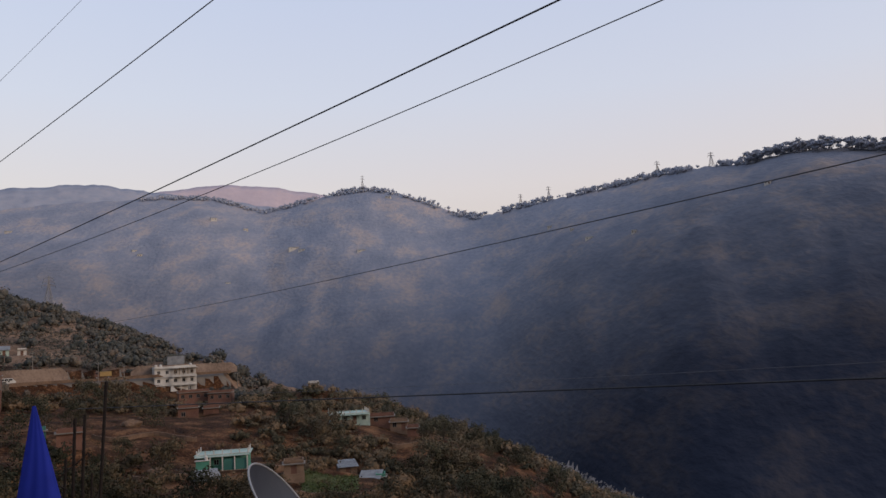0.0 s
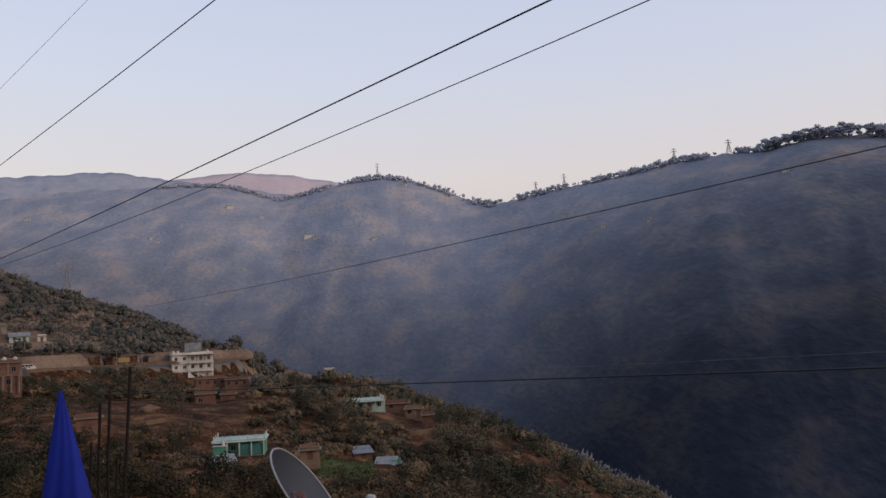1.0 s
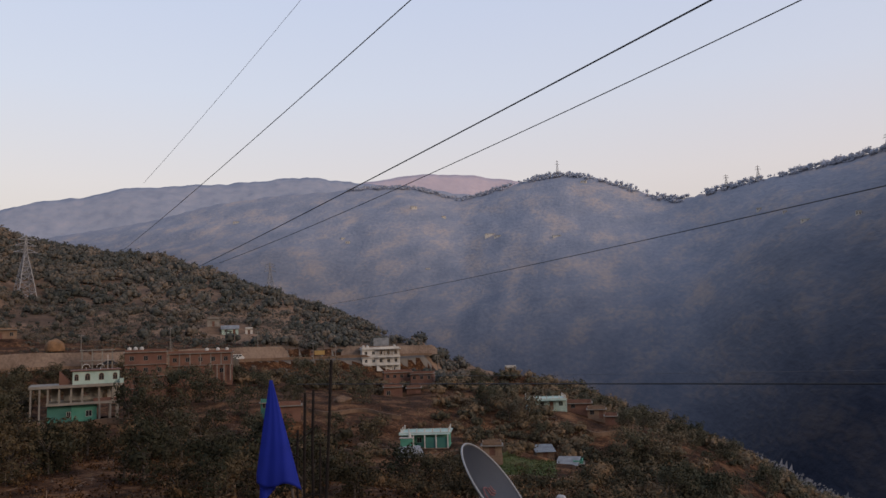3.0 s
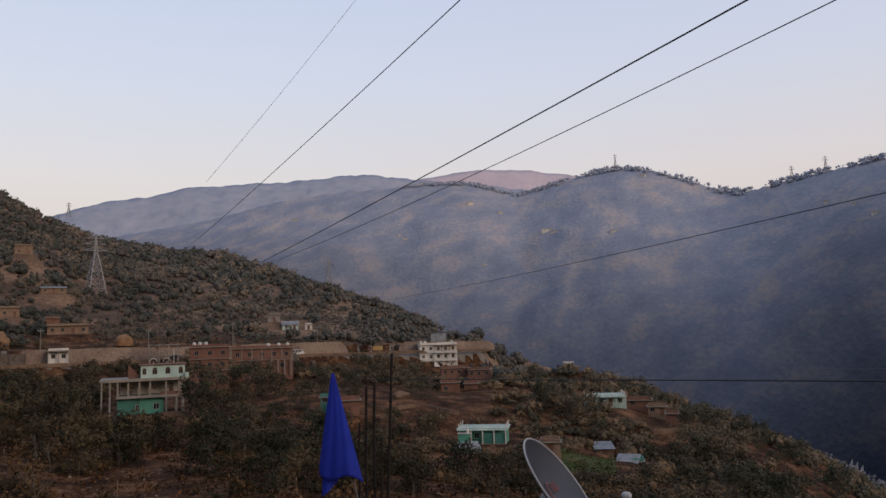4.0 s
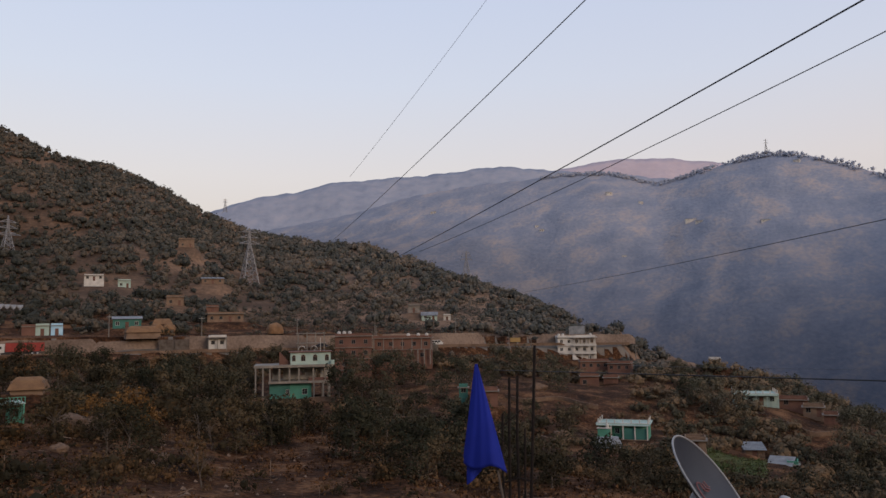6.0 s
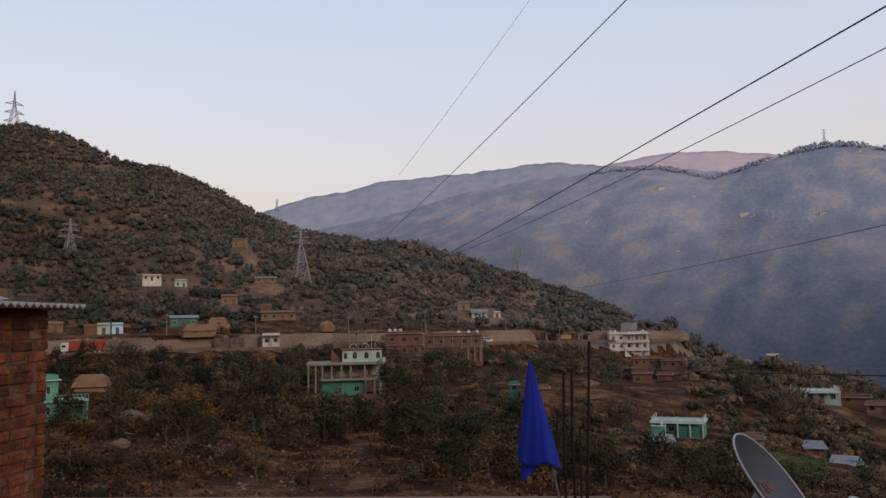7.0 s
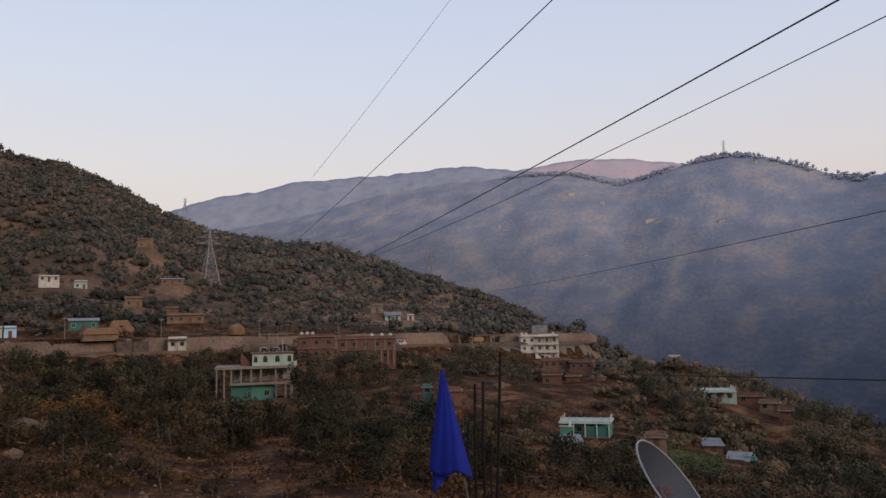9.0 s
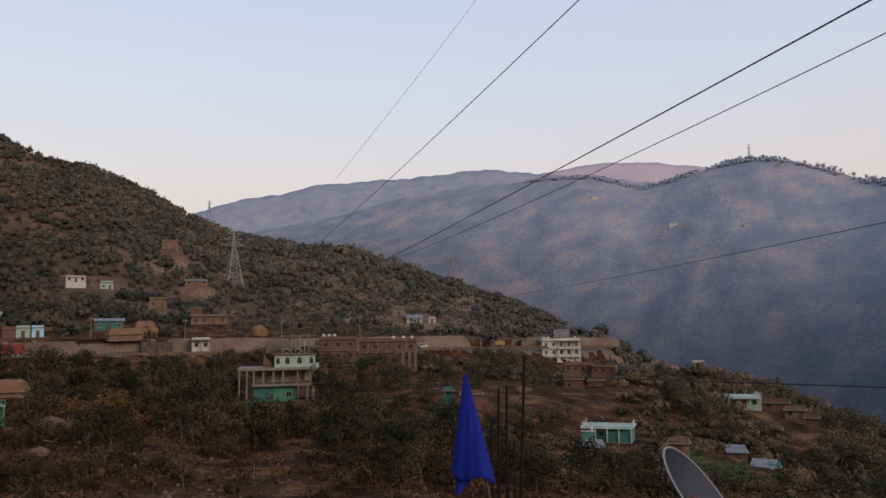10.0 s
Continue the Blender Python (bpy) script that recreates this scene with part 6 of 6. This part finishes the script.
wob = 0.6 * fbm(fa * 9, fd, 6, 3, 4)
fx, fy = fd * np.sin(np.radians(fa + wob)), fd * np.cos(np.radians(fa + wob))
field = new("green_field", mesh_from("green_field", np.stack([fx, fy, hill_height(fa + wob, fd) + 0.12 + 0.15 * fbm(fx, fy, 3, 2, 6)], -1).reshape(-1, 3), grid_faces(26, 26), [FIELD], smooth=True))
tagged(field, "small green crop field on a terrace", "field", kind="structure")
a, d = rng.uniform(-10.3, -6.5, 900), rng.uniform(123, 146, 900)
thicket("crops", "low green crops in the terrace field", "crops", [leaf_cloud(16, 0.6, 0.6, 0.3, 0.14, 0.25, 3)], a, d, 0.6, 1.3, FIELD)
a = rng.uniform(-62, 2, 550)
d = np.sqrt(rng.uniform(60 ** 2, 190 ** 2, 550))
ok = keep_clear(a, d)
stick = np.array([[[-0.9, 0, 0.1], [0.9, 0.05, 0.35], [0.9, -0.03, 0.28]], [[-0.2, -0.6, 0.2], [0.25, 0.7, 0.5], [0.2, 0.7, 0.42]], [[0, 0, 0], [0.06, 0, 1.3], [-0.05, 0.03, 1.3]]])
thicket("brushwood", "pale dead sticks and cut brushwood on the slope", "brushwood", [stick, stick * (0.6, 1.2, 1.4)], a[ok], d[ok], 0.5, 1.4, BANK)
# dry-stone terrace walls below the houses
for k, (a0, a1, d0, h) in enumerate(((-21.5, -13, 141, 1.3), (-12.5, -5.0, 121, 1.1), (-13.0, -9.0, 151, 1.2), (-8.5, -1.5, 190, 1.2), (-33.0, -26.5, 145, 1.0), (-46, -40.5, 168, 1.2), (-44, -36, 172, 1.4), (-20.5, -15.0, 232, 1.4), (-56, -51, 150, 1.2), (-24, -17, 176, 1.1))):
    aa = np.arange(a0, a1, 0.35)
    v = []
    for a_ in aa:
        dd = d0 + 2.5 * math.sin(a_ * 1.3 + k)
        zz = ground_at(a_, dd)
        jag = 0.25 * noise.noise(Vector((a_ * 5, k, 0)))
        for off, up in ((0, -0.8), (0.15, h * 0.8 + jag), (0.8, h * 0.8 + jag), (1.0, -0.8)):
            v.append((*place(a_, dd + off)[:2], zz + up))
    faces = [(4 * i + j, 4 * i + (j + 1) % 4, 4 * i + 4 + (j + 1) % 4, 4 * i + 4 + j) for i in range(len(aa) - 1) for j in range(4)]
    faces += [(3, 2, 1, 0), (len(v) - 4, len(v) - 3, len(v) - 2, len(v) - 1)]
    tagged(new("wall_terrace", mesh_from("wall_terrace", v, faces, [ROCK])), "rough dry-stone terrace wall", "terrace wall", kind="structure")

# ---- houses on the far mountainside ----
for k, (a_, el, w_) in enumerate(((-29.0, 8.3, 12), (-21.3, 7.1, 9), (-16.0, 9.3, 12), (-13.8, 8.5, 9), (-10.4, 7.1, 22), (-5.5, 6.75, 18), (8.5, 7.7, 10), (10.1, 7.4, 8), (11.3, 6.7, 16), (14.5, 6.9, 10), (23.7, 9.4, 12), (-3.4, 10.6, 12), (-21.0, 6.8, 9), (-9.9, 6.95, 14), (-15.1, 4.7, 10))):
    for d_ in np.arange(600, 2200, 6.0):
        if ground_at(a_, d_) >= d_ * math.tan(radians(el)) and d_ > float(table("river_d", a_)) + 60:
            break
    w_ *= d_ / 1650
    house(a_, d_ - 6, d_ * math.tan(radians(el)) - 1.5, w_, w_ * 0.6, 1, WHITEWASH, "tiny pale house among woods on the far mountainside", turn=(k * 37) % 40 - 20, roof=("flat", "tin", "gable")[k % 3], storey=3.4,
          windows=2, group="houses on the far mountainside", sink=12, ledges=False)

# ---- bricks of the stair room ----
mesh_pool = []
for k in range(6):
    bm = bmesh.new()
    bx(bm, -0.055, 0.0, -BRICK_L / 2, BRICK_L / 2, -BRICK_H / 2, BRICK_H / 2)
    bmesh.ops.bevel(bm, geom=bm.edges[:], offset=0.006, segments=1, affect="EDGES")
    for v in bm.verts:
        v.co += Vector((rng.normal(0, 0.003), rng.normal(0, 0.005), rng.normal(0, 0.003)))
    me = bpy.data.meshes.new("brick")
    bm.to_mesh(me)
    bm.free()
    me.materials.append(BRICK)
    mesh_pool.append(me)
n_courses = int((WALL_TOP - ROOF_Z + 0.3) / COURSE)
for row in range(n_courses):
    z_ = WALL_TOP + 0.015 - row * COURSE
    y_ = WALL_Y - 0.115 - (0.12 if row % 2 else 0.0)
    if row % 2:
        b = new("brick", mesh_pool[row % 6])
        b.parent, b.location, b.scale = stair, (WALL_X, WALL_Y - 0.055, z_), (1, 0.46, 1)
    while y_ > 3.9:
        b = new("brick", mesh_pool[int(rng.integers(0, 6))])
        b.parent = stair
        b.location = (WALL_X + rng.normal(0, 0.006), y_ - (0.06 if row % 2 else 0), z_ + rng.normal(0, 0.003))
        b.rotation_euler = (rng.normal(0, 0.02), 0, rng.normal(0, 0.02))
        y_ -= BRICK_L + 0.014
